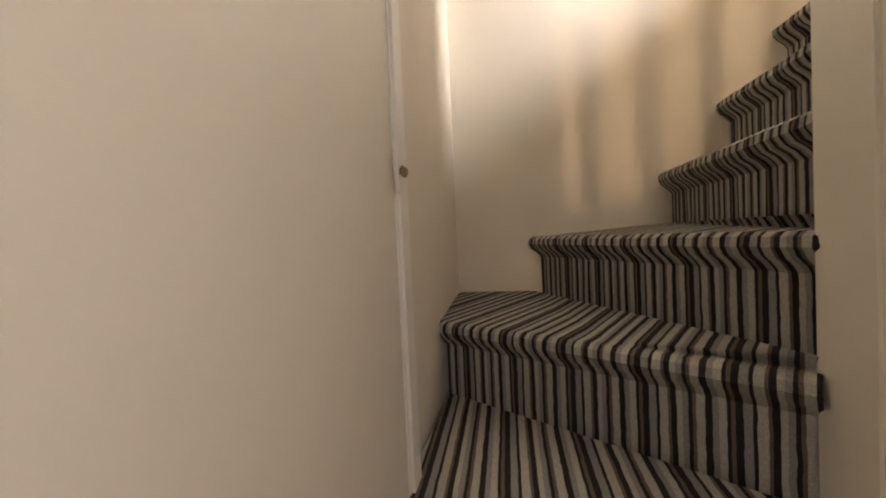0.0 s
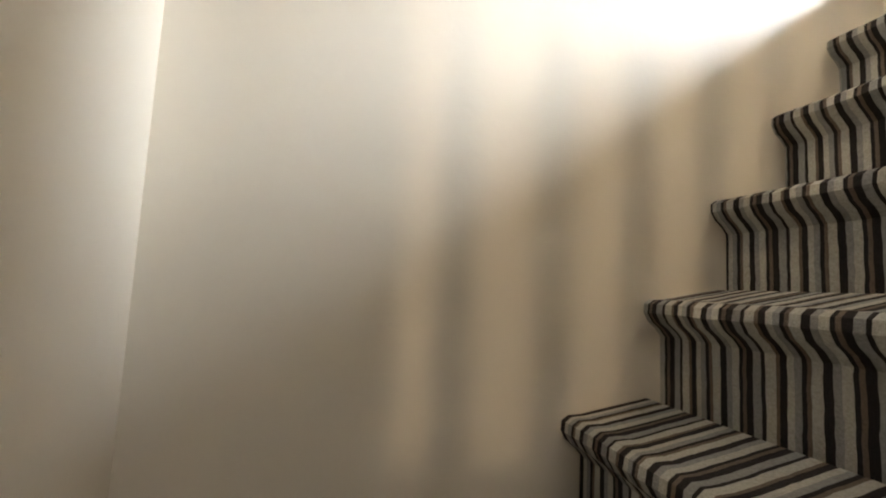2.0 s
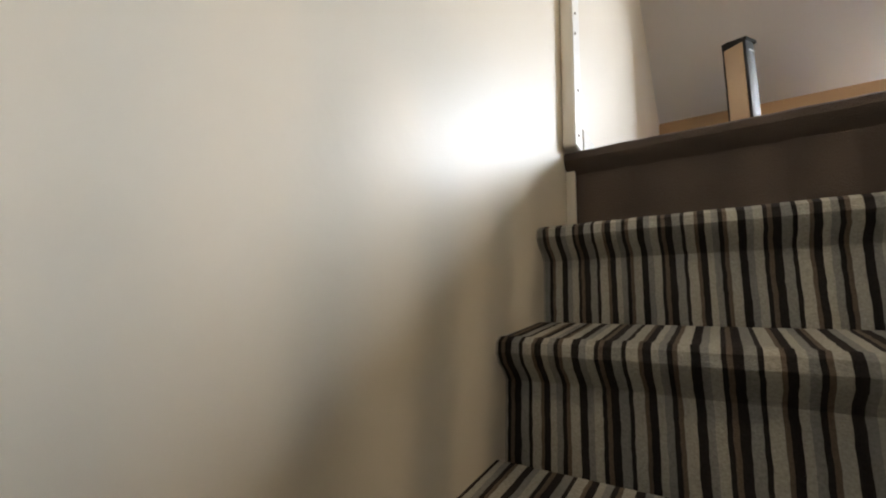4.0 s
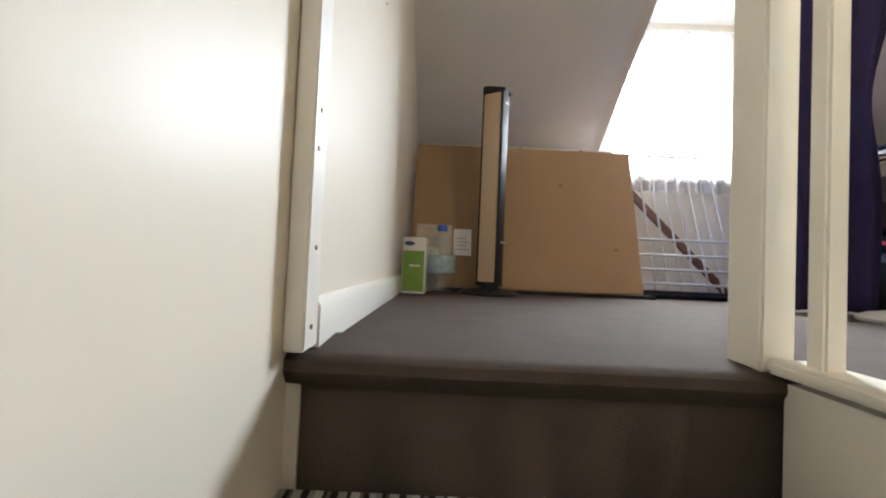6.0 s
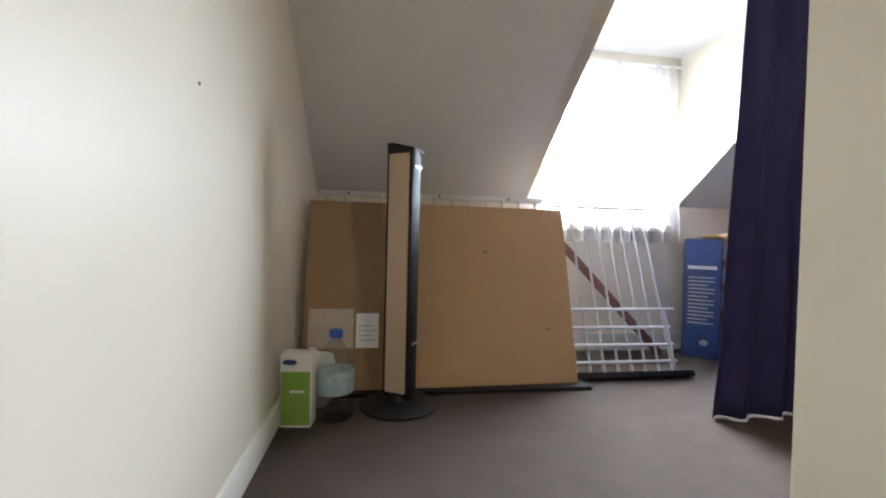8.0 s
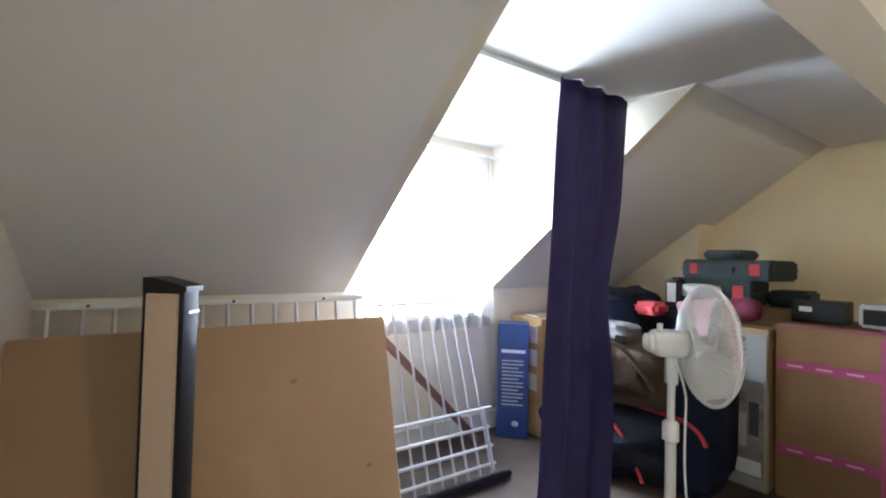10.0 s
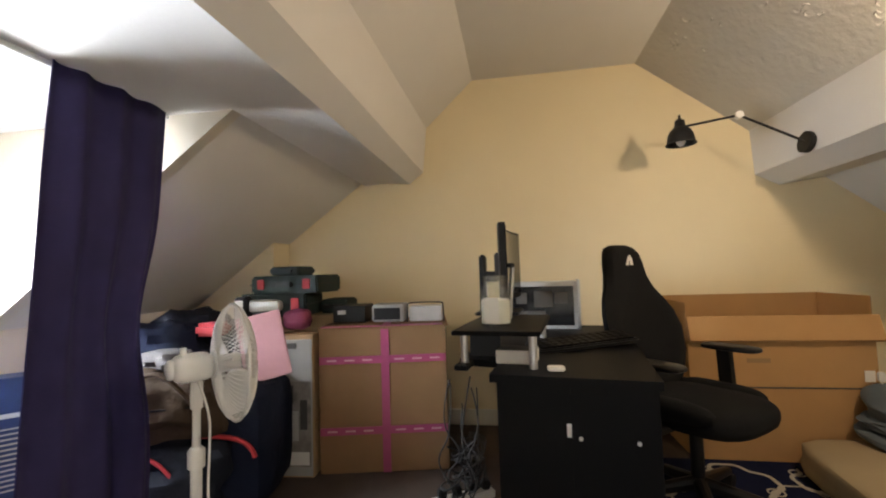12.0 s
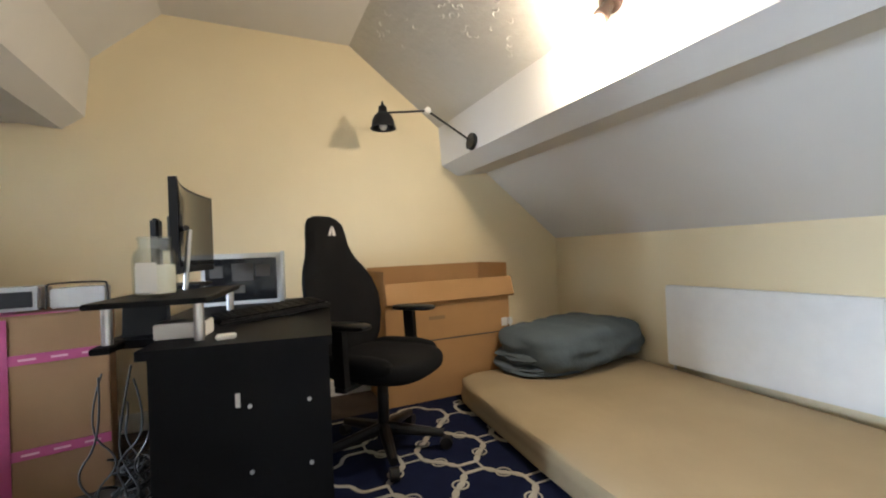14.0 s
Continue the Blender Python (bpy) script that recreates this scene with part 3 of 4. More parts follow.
def drape(x0, x1, z0, z1, depth, folds, seed, bottom=1.0, nx=90, nz=24):
    bm = bmesh.new()
    grid = []
    for j in range(nz + 1):
        v = j / nz
        row = []
        for i in range(nx + 1):
            u = i / nx
            w = 0.85 + 0.15 * bottom * (1 - v)
            x = x0 + (x1 - x0) * (0.5 + (u - 0.5) * w) + 0.01 * noise.noise(Vector((u * 4, v * 2, seed)))
            y = depth * math.sin(u * folds * 2 * math.pi + 0.8 * noise.noise(Vector((u * 3, v * 1.5, seed)))) * (0.55 + 0.45 * (1 - v))
            y += 0.4 * depth * noise.noise(Vector((u * 9, v * 3, seed + 5)))
            row.append(bm.verts.new((x, y, z0 + (z1 - z0) * v)))
        grid.append(row)
    for a, b in zip(grid, grid[1:]):
        for i in range(nx):
            bm.faces.new((a[i], a[i + 1], b[i + 1], b[i]))
    return bm


cur = thing("curtain", pose(0, 1.150, 0), "dark purple curtain drawn to one side, hanging to the floor", "curtain")
bm = drape(0, 1, 0.01, DZ - 0.006, 0.022, 3.3, 1)
for v in bm.verts:                            # gathered at the rail, pinched in half way down on the free side
    h = v.co.z / DZ
    x0, x1 = 1.625 + 0.065 * h, 2.045 + 0.105 * h - 0.075 * math.exp(-((h - 0.52) / 0.16) ** 2)
    v.co.x = x0 + (x1 - x0) * (v.co.x - 0.06) / 0.88
c = part("cloth", bm, CURT, cur)
sm = c.modifiers.new("thick", "SOLIDIFY")
sm.thickness = 0.004
for i in range(11):
    part("hook", tube((1.75 + i * 0.04, 0.018, DZ - 0.05), (1.75 + i * 0.04, 0.03, DZ - 0.02), 0.003, seg=6), PLASTW, cur)
nets = thing("net_curtain", pose(0, KN - 0.06, 0), "white net curtain over the bright dormer window", "net curtain")
part("net", drape(D0 + 0.03, D1 - 0.02, 0.66, 1.72, 0.025, 9, 9, nx=120), SHEER, nets)
part("rod", tube((D0 + 0.01, 0, 1.725), (D1 - 0.01, 0, 1.725), 0.008, seg=8), PLASTW, nets)

xb = thing("tree_box", pose(2.14, 2.005, 0, 0, 0, -42), "dark blue printed tall cardboard box", "box")
part("carton", box(0, 0, 0, 0.185, 0.145, 0.69, 0.003), BLUEB, xb)
side = part("picture_side", box(-0.002, 0.004, 0.01, -0.0005, 0.14, 0.68), mat("night_tree_print", (0.03, 0.06, 0.15), 0.4, 0.8, 25, 0), xb, "print of a lit tree at night")
part("tree_print", prism([(0.03, 0.25), (0.115, 0.25), (0.072, 0.62)], "x", -0.004, -0.0025), DKGREEN, xb)
part("gift_print", cushion(-0.003, 0.07, 0.2, 0.002, 0.035, 0.03, 2, 10), RED, xb)
for i in range(13):
    part("print_bar", box(0.025, -0.003, 0.20 + i * 0.022, 0.155 - 0.03 * (i % 3 == 1), -0.0012, 0.207 + i * 0.022), PALEG, xb)
part("title_bar", box(0.02, -0.003, 0.515, 0.165, -0.0012, 0.535), PAPER, xb)
part("badge", cushion(0.11, -0.002, 0.09, 0.022, 0.002, 0.018, 2, 12), PAPER, xb)

cab = thing("pine_cabinet", pose(2.36, 1.86, 0), "small pine cabinet with papers on its front", "cabinet")
part("body", box(0, 0, 0, 0.40, 0.26, 0.70, 0.006), PINE, cab)
part("top", box(-0.012, -0.012, 0.701, 0.412, 0.262, 0.722, 0.005), PINE, cab)
for i in range(3):
    d = part("drawer", box(-0.014, 0.012, 0.03 + i * 0.222, -0.001, 0.25, 0.24 + i * 0.222, 0.004), PINE, cab)
    part("knob", cushion(-0.024, 0.13, 0.135 + i * 0.222, 0.012, 0.012, 0.012, 2, 10), PINE, d)
for z in (0.28, 0.43, 0.57):
    part("paper_note", box(-0.018, 0.02, z, -0.0155, 0.09, z + 0.10), PAPER, cab, "white paper note")
single("paper_sheet", box(2.40, 1.93, 0.723, 2.58, 2.05, 0.729, 0.001), PAPER, "white papers lying on the pine cabinet", "paper")

# ---- fan ----
fan = thing("pedestal_fan", pose(1.93, 0.835, 0, 0, 0, -40), "white pedestal fan standing on the carpet", "fan")
part("base", lathe([(0.20, 0), (0.205, 0.012), (0.17, 0.03), (0.05, 0.05), (0.03, 0.09)], 32), PLASTW, fan)
part("pole", tube((0, 0, 0.05), (0, 0, 0.50), 0.018), PLASTW, fan)
part("inner_pole", tube((0, 0, 0.50), (0, 0, 0.70), 0.013), PLASTW, fan)
part("collar", lathe([(0.02, 0.46), (0.027, 0.465), (0.027, 0.52), (0.02, 0.53)]), PLASTW, fan)
part("neck", box(-0.018, -0.018, 0.655, 0.018, 0.018, 0.755, 0.006), PLASTW, fan)
mo = part("motor", cushion(-0.012, 0, 0.80, 0.062, 0.050, 0.046, 4, 28), PLASTW, fan)
part("knob", tube((-0.04, 0, 0.845), (-0.04, 0, 0.868), 0.010), PLASTW, mo)
part("rear_cap", cushion(-0.075, 0, 0.80, 0.018, 0.034, 0.032, 3, 18), PLASTW, mo)
HUBX, FR = 0.105, 0.205


def ring(x, r, t, seg=48):
    bm = bmesh.new()
    rows = []
    for i in range(seg):
        a = 2 * math.pi * i / seg
        rows.append([bm.verts.new((x + t * math.cos(k * math.pi / 3), (r + t * math.sin(k * math.pi / 3)) * math.cos(a), 0.80 + (r + t * math.sin(k * math.pi / 3)) * math.sin(a))) for k in range(6)])
    for i in range(seg):
        a, b = rows[i], rows[(i + 1) % seg]
        for k in range(6):
            bm.faces.new((a[k], a[(k + 1) % 6], b[(k + 1) % 6], b[k]))
    bmesh.ops.recalc_face_normals(bm, faces=bm.faces)
    return bm


part("rim", ring(HUBX + 0.01, FR, 0.006), PLASTW, fan)
for sgn, nm in ((-1, "rear_guard"), (1, "front_guard")):
    bm = bmesh.new()
    n = 72
    for i in range(n):
        a = 2 * math.pi * i / n
        pts = [(HUBX + 0.01 + sgn * 0.06 * math.sqrt(max(0, 1 - (r / FR) ** 2)) + (0), r * math.cos(a), 0.80 + r * math.sin(a)) for r in (0.045, 0.11, 0.165, 0.195, FR)]
        for p, q in zip(pts, pts[1:]):
            tube(p, q, 0.0016, seg=4, bm=bm, caps=False)
    g = part(nm, bm, PLASTW, fan)
    part("hub_cap", tube((HUBX + 0.01 + sgn * 0.055, 0, 0.80), (HUBX + 0.01 + sgn * 0.066, 0, 0.80), 0.048), PLASTW, g)
part("spindle", tube((0.045, 0, 0.80), (HUBX + 0.03, 0, 0.80), 0.03), PLASTW, fan)
for k in range(3):
    bm = bmesh.new()
    rows = []
    for i in range(9):
        r = 0.03 + 0.15 * i / 8
        w = 0.03 + 0.06 * math.sin(math.pi * (i / 8) ** 0.8 * 0.85)
        row = []
        for j in range(5):
            s = (j / 4 - 0.5) * 2 * w
            row.append(bm.verts.new((HUBX + 0.01 + s * 0.35, s, r)))
        rows.append(row)
    for a, b in zip(rows, rows[1:]):
        for j in range(4):
            bm.faces.new((a[j], a[j + 1], b[j + 1], b[j]))
    bmesh.ops.transform(bm, matrix=Matrix.Translation((0, 0, 0.80)) @ Matrix.Rotation(radians(35 + 120 * k), 4, "X"), verts=bm.verts)
    bl = part("blade", bm, PLASTW, fan)
    sd = bl.modifiers.new("thick", "SOLIDIFY")
    sd.thickness = 0.003
wire("power_cable", [(0.0, -0.02, 0.755), (0.03, -0.05, 0.66), (0.035, -0.03, 0.55), (0.02, -0.06, 0.35), (0.06, -0.03, 0.15), (0.10, -0.05, 0.015), (0.30, -0.10, 0.008)], 0.004, PLASTW, fan)

# ---- piled bags and boxes in the corner ----
suit = thing("suitcase", pose(2.62, 1.22, 0, 0, 0, 8), "black fabric suitcase with red piping", "suitcase")
part("shell", cushion(0.0, 0.0, 0.30, 0.22, 0.27, 0.29, 7, 32, 0.02), BAGN, suit)
wire("piping", [(-0.222, -0.24, 0.28), (-0.226, -0.22, 0.36), (-0.228, 0.0, 0.385), (-0.226, 0.22, 0.37), (-0.222, 0.25, 0.30)], 0.011, RED, suit)
part("handle", cushion(-0.02, 0.0, 0.60, 0.015, 0.08, 0.012, 3, 12), BLACKP, suit)
hold = thing("holdall", pose(2.42, 1.42, 0, 0, 0, 20), "black holdall with red trim slumped on the floor", "bag")
part("body", cushion(0, 0, 0.20, 0.20, 0.34, 0.20, 3, 48, 0.3, 2), BAGK, hold)
wire("trim", [(-0.19, -0.20, 0.06), (-0.20, -0.12, 0.28), (-0.17, 0.05, 0.36), (-0.19, 0.20, 0.26)], 0.009, RED, hold)
duf = thing("brown_bag", pose(2.36, 1.36, 0.38, 0, 0, 25), "brown leather holdall lying on other bags", "bag")
part("body", cushion(0, 0, 0.17, 0.17, 0.30, 0.17, 2.6, 48, 0.3, 5), BAGB, duf)
wire("strap", [(-0.17, -0.20, 0.12), (-0.19, -0.10, 0.30), (-0.16, 0.05, 0.34), (-0.17, 0.18, 0.18)], 0.010, BAGB, duf)
part("zip", box(-0.171, -0.16, 0.165, -0.163, 0.14, 0.172), BLACKP, duf)
single("spotted_cloth", cushion(2.36, 1.36, 0.73, 0.10, 0.13, 0.05, 2.4, 24, 0.3, 8), mat("speckled_cloth", (0.10, 0.09, 0.09), 0.9, 0.95, 160, 0.3), "dark cloth with white specks on the bags", "cloth")
single("navy_jacket", cushion(2.62, 1.62, 0.72, 0.22, 0.22, 0.16, 2.5, 28, 0.3, 11), BAGN, "crumpled navy jacket on the pile of bags", "jacket")
single("dark_bag", cushion(2.98, 1.50, 0.42, 0.26, 0.36, 0.42, 3.5, 28, 0.12, 14), BAGK, "full black bag under the tool cases", "bag")
single("rucksack", cushion(2.82, 1.62, 0.80, 0.18, 0.20, 0.13, 2.6, 28, 0.25, 19), BAGK, "black rucksack on the pile", "bag")
single("red_pouch", box(2.60, 1.28, 0.80, 2.74, 1.42, 0.87, 0.02), RED, "bright red pouch on the pile", "pouch", m=pose(0, 0, 0))
single("pink_pouch", cushion(2.96, 1.02, 0.85, 0.06, 0.08, 0.06, 3, 20, 0.15, 21), mat("crimson_cloth", (0.16, 0.015, 0.05), 0.7, 0.2, 15, 0.3), "crimson cloth bag beside the tool case", "bag")
single("pink_bag", box(-0.008, -0.11, 0.0, 0.008, 0.11, 0.34, 0.005), PINKL, "pale pink printed carrier bag", "bag", m=pose(2.62, 0.99, 0.585, -12, 14, 25))


def toolcase(x, y, z, w, d, h, turn, label, extra=True):
    t = thing("tool_case", pose(x, y, z, 0, 0, turn), label, "tool case", "tool cases on the pile")
    part("case", box(-d / 2, -w / 2, 0, d / 2, w / 2, h, 0.012), DKGREEN, t)
    part("seam", box(-d / 2 - 0.003, -w / 2 - 0.003, h * 0.48, d / 2 + 0.003, w / 2 + 0.003, h * 0.54, 0.002), BLACKP, t)
    part("handle", box(-d / 2 - 0.03, -0.07, h * 0.35, -d / 2 - 0.002, 0.07, h * 0.65, 0.008), BLACKP, t)
    if extra:
        for s in (-1, 1):
            part("latch", box(-d / 2 - 0.008, s * w * 0.34 - 0.025, h * 0.25, -d / 2 - 0.001, s * w * 0.34 + 0.025, h * 0.8, 0.003), RED, t, "dull red catch")
    return t


toolcase(3.14, 1.22, 0.86, 0.42, 0.30, 0.14, 6, "dark green tool case with grey lid")
toolcase(3.16, 1.13, 1.00, 0.46, 0.30, 0.11, -4, "dark green tool case with red catches")
toolcase(3.18, 1.17, 1.112, 0.20, 0.22, 0.055, 0, "small dark green case on top of the stack", False)
toolcase(3.36, 0.93, 0.857, 0.18, 0.25, 0.09, 5, "narrow dark green case with a pale label", False)
single("support_box", box(3.14, 0.86, 0.0, 3.48, 1.42, 0.855, 0.01), CARDIN, "brown cardboard box under the tool cases", "cardboard box")
single("grey_tool_lid", cushion(2.97, 1.24, 0.93, 0.04, 0.11, 0.04, 4, 20), GREYM, "rounded grey tool cover", "tool")
single("white_meter", box(2.90, 1.32, 0.83, 2.98, 1.40, 0.99, 0.01), BLACKP, "small black meter with a white face", "meter")
single("meter_card", box(2.893, 1.335, 0.86, 2.897, 1.385, 0.97, 0.001), PAPER, "white card on the meter", "card")

gx = thing("chair_box", pose(2.84, 0.86, 0, 0, 0, 4), "grey printed cardboard box with furniture picture", "cardboard box")
part("carton", box(0, 0.006, 0, 0.12, 0.26, 0.775, 0.004), CARD, gx)
part("printed_face", box(-0.004, 0.012, 0.01, -0.001, 0.255, 0.75), GREYP, gx, "grey printed face")
part("brand_patch", box(-0.007, 0.10, 0.70, -0.005, 0.17, 0.73), DARKG, gx)
part("picture", box(-0.0065, 0.02, 0.06, -0.0045, 0.25, 0.52), mat("room_photo_print", (0.30, 0.27, 0.24), 0.4, 0.9, 14, 0), gx, "printed room photograph")
for a, b, c, d, m_ in ((0.19, 0.40, 0.24, 0.52, DARKG), (0.12, 0.40, 0.17, 0.50, DARKG), (0.09, 0.20, 0.17, 0.36, PALEG), (0.03, 0.07, 0.14, 0.14, PAPER), (0.04, 0.26, 0.08, 0.42, DARKG)):
    part("printed_shape", box(-0.009, a, b, -0.0075, c, d), m_, gx)

px = thing("taped_box", pose(2.875, 0.85, 0, 0, 0, 11), "large brown cardboard box bound with pink tape", "cardboard box")
part("carton", box(0, -0.72, 0, 0.52, 0, 0.80, 0.006), CARD3, px)
part("lid_flap", box(-0.006, -0.735, 0.797, 0.526, 0.006, 0.803, 0.002), CARD3, px)


def tape(x0, y0, z0, x1, y1, z1):
    part("tape", box(x0, y0, z0, x1, y1, z1), PINK, px, "pink printed tape")


tape(-0.004, -0.395, 0.0, -0.0015, -0.35, 0.79)
tape(-0.006, -0.395, 0.805, 0.52, -0.35, 0.8075)
for z in (0.21, 0.60):
    tape(-0.0045, -0.715, z, -0.002, -0.004, z + 0.042)
    for i in range(3):
        for y in (-0.68 + i * 0.10, -0.30 + i * 0.10):
            part("print_bar", box(-0.0065, y, z + 0.016, -0.005, y + 0.055, z + 0.025), PINKL, px)
tape(-0.006, -0.70, 0.8045, 0.06, -0.01, 0.807)

dvd = thing("media_player", pose(3.22, 0.77, 0.81, 0, 0, 6), "black slim box with pale sticker on the taped box", "media player")
part("case", box(-0.12, -0.10, 0, 0.12, 0.10, 0.10, 0.004), BLACKP, dvd)
part("sticker", box(-0.1225, 0.02, 0.05, -0.1205, 0.07, 0.075), PAPER, dvd)
rad2 = thing("portable_heater", pose(3.2, 0.52, 0.81, 0, 0, 6), "grey small appliance with a dark grille", "heater")
part("case", box(-0.10, -0.10, 0, 0.10, 0.10, 0.105, 0.01), GREYP, rad2)
part("grille", box(-0.103, -0.075, 0.015, -0.1005, 0.085, 0.085, 0.002), BLACKP, rad2)
wr = thing("wire_stand", pose(3.2, 0.30, 0.81, 0, 0, 6), "thin dark wire stand over a pale box", "wire stand")
wire("rail", [(-0.08, 0.10, 0.0), (-0.08, 0.10, 0.10), (-0.08, 0.09, 0.115), (-0.08, -0.11, 0.115), (-0.08, -0.12, 0.10), (-0.08, -0.12, 0.0)], 0.004, BLACKP, wr)
part("pale_box", box(-0.07, -0.11, 0, 0.08, 0.09, 0.09, 0.006), PALEG, wr)

# ---- desk ----
desk = thing("desk", pose(1.99, -0.16, 0, 0, 0, -9), "black laminate computer desk", "desk")
part("desktop", prism([(0, -0.50), (1.25, -0.50), (1.25, 0.16), (0.22, 0.16), (0.2, 0.0), (0, 0.0)], "z", 0.742, 0.768), BLACK, desk)
part("side_panel", box(0.02, -0.49, 0.0, 0.04, -0.245, 0.742, 0.002), BLACK, desk)
part("inner_panel", box(0.035, -0.245, 0.0, 0.05, -0.015, 0.742, 0.002), BLACK, desk)
part("back_panel", box(0.05, -0.03, 0.18, 1.2, -0.015, 0.742, 0.002), BLACK, desk)
part("far_panel", box(1.2, -0.49, 0.0, 1.22, 0.14, 0.742, 0.002), BLACK, desk)
part("shelf", box(0.05, -0.48, 0.10, 0.42, -0.03, 0.118, 0.002), BLACK, desk)
for y, z in ((-0.27, 0.585), (-0.43, 0.585), (-0.27, 0.40), (-0.43, 0.40), (-0.27, 0.12), (-0.43, 0.12)):
    part("screw_cap", tube((0.014, y, z), (0.021, y, z), 0.006, seg=10), SILVER, desk)
part("torn_sticker", box(0.0325, -0.25, 0.58, 0.0345, -0.23, 0.62), PAPER, desk, "torn white sticker")
shelf = thing("monitor_shelf", pose(2.06, -0.05, 0.769, 0, 0, -8), "black desk shelf on silver tube legs", "shelf")
part("board", box(0.0, -0.28, 0.110, 0.55, 0.02, 0.1265, 0.003), BLACK, shelf)
for x, y in ((0.04, -0.25), (0.10, 0.0), (0.5, -0.25), (0.5, 0.0)):
    part("leg", tube((x, y, 0.0), (x, y, 0.110), 0.014), SILVER, shelf)
part("side_ledge", box(0.06, -0.02, -0.022, 0.55, 0.03, -0.003, 0.003), BLACK, shelf)

jar = thing("candle_jar", pose(2.19, -0.18, 0.896) @ Matrix.Diagonal((1.12, 1.12, 1.1, 1)), "glass jar half full of cream candle wax", "jar")
part("glass", lathe([(0.045, 0), (0.052, 0.006), (0.053, 0.105), (0.047, 0.125), (0.038, 0.135), (0.038, 0.155), (0.041, 0.158), (0.041, 0.165), (0.036, 0.166), (0.034, 0.135), (0.047, 0.115), (0.048, 0.012), (0.02, 0.009)], 32), JARG, jar)
part("wax", lathe([(0.046, 0.010), (0.0465, 0.012), (0.0465, 0.085), (0.040, 0.088), (0.0, 0.086)], 32), WAX, jar)
part("label", box(-0.057, -0.012, 0.015, -0.0535, 0.034, 0.095, 0.001), PAPER, jar, "white paper label")

mon = thing("monitor", pose(2.66, -0.20, 0.896, 0, 0, -6), "curved black computer monitor on a stand", "monitor")


def curved(x0, x1, z0, z1, y, thick, sag, n=12):
    front = [(x0 + (x1 - x0) * i / n, y + sag * (1 - (2 * i / n - 1) ** 2)) for i in range(n + 1)]
    return prism(front + [(a, b + thick) for a, b in reversed(front)], "z", z0, z1)


part("shell", curved(-0.30, 0.30, 0.06, 0.40, -0.055, 0.028, 0.035), BLACKP, mon)
part("screen", curved(-0.29, 0.29, 0.085, 0.39, -0.0565, 0.001, 0.035), SCREEN, mon)
part("arm", box(-0.035, 0.02, 0.15, 0.035, 0.09, 0.20, 0.006), BLACKP, mon)
part("column", box(-0.03, 0.08, 0.0, 0.03, 0.11, 0.28, 0.008), BLACKP, mon)
part("foot", box(-0.12, -0.08, -0.001, 0.12, 0.12, 0.014, 0.005), BLACKP, mon)
arm2 = thing("phone_stand", pose(2.42, -0.20, 0.896, 0, 0, -70), "black tilted tablet stand with a grey pole", "stand")
part("pole", tube((0.03, 0, 0), (0.05, 0, 0.22), 0.009), SILVER, arm2)
part("plate", box(0.0, 0.0, 0.16, 0.03, 0.10, 0.28, 0.006), BLACKP, arm2)
part("bar", tube((0.02, 0.03, 0.22), (0.02, -0.08, 0.22), 0.010), BLACKP, arm2)

pc = thing("computer_case", pose(3.05, -0.22, 0.769, 0, 0, -6), "silver computer case with a dark glass side", "computer")
part("case", box(0, -0.37, 0, 0.20, 0.0, 0.26, 0.006), GREYM, pc)
part("glass_side", box(-0.004, -0.35, 0.02, -0.001, -0.02, 0.235, 0.001), SCREEN, pc)
for a, b, c, d in ((-0.32, 0.14, -0.25, 0.2), (-0.2, 0.06, -0.06, 0.10), (-0.24, 0.12, -0.14, 0.21), (-0.1, 0.14, -0.04, 0.2)):
    part("component", box(-0.007, a, b, -0.0045, c, d, 0.001), DARKG, pc)
part("front_post", box(-0.012, -0.385, 0, 0.2, -0.371, 0.268, 0.003), SILVER, pc)
kb = thing("keyboard", pose(2.47, -0.50, 0.766, 5, -3, -70), "black keyboard propped up on the desk", "keyboard")
part("body", box(-0.20, -0.08, 0.012, 0.24, 0.08, 0.032, 0.006), BLACKP, kb)
for i in range(12):
    for j in range(4):
        part("key", box(-0.185 + i * 0.034, -0.07 + j * 0.035, 0.0325, -0.157 + i * 0.034, -0.04 + j * 0.035, 0.039), BLACK, kb)
wb = thing("white_box", pose(2.13, -0.245, 0.769, 0, 0, -9), "small white box under the desk shelf", "box")
part("tray", box(0, -0.07, 0, 0.10, 0.07, 0.046, 0.003), PAPER, wb)
# flat dark sheet on the solid tray imitates a shaded hollow
part("dark_hollow_sheet", box(0.005, -0.065, 0.0465, 0.095, 0.065, 0.0485), DARKG, wb)
single("white_adaptor", box(2.02, -0.40, 0.769, 2.06, -0.345, 0.783, 0.004), PLASTW, "small white plastic adaptor on the desk", "adaptor")
single("black_speaker", prism([(0, 0), (0.09, 0), (0.07, 0.11), (0.02, 0.11)], "y", -0.06, 0.06), BLACKP, "small black wedge-shaped device under the shelf", "device", m=pose(2.28, -0.13, 0.769))
strip = thing("power_strip", pose(2.68, 0.03, 0, 0, 0, 30), "white power strip among cables beside the desk", "power strip")
part("strip_body", box(-0.03, -0.16, 0, 0.03, 0.16, 0.04, 0.006), PLASTW, strip)
for i in range(4):
    part("plug", box(-0.02, -0.14 + i * 0.075, 0.041, 0.02, -0.10 + i * 0.075, 0.085, 0.006), BLACKP, strip)
rng = random.Random(4)
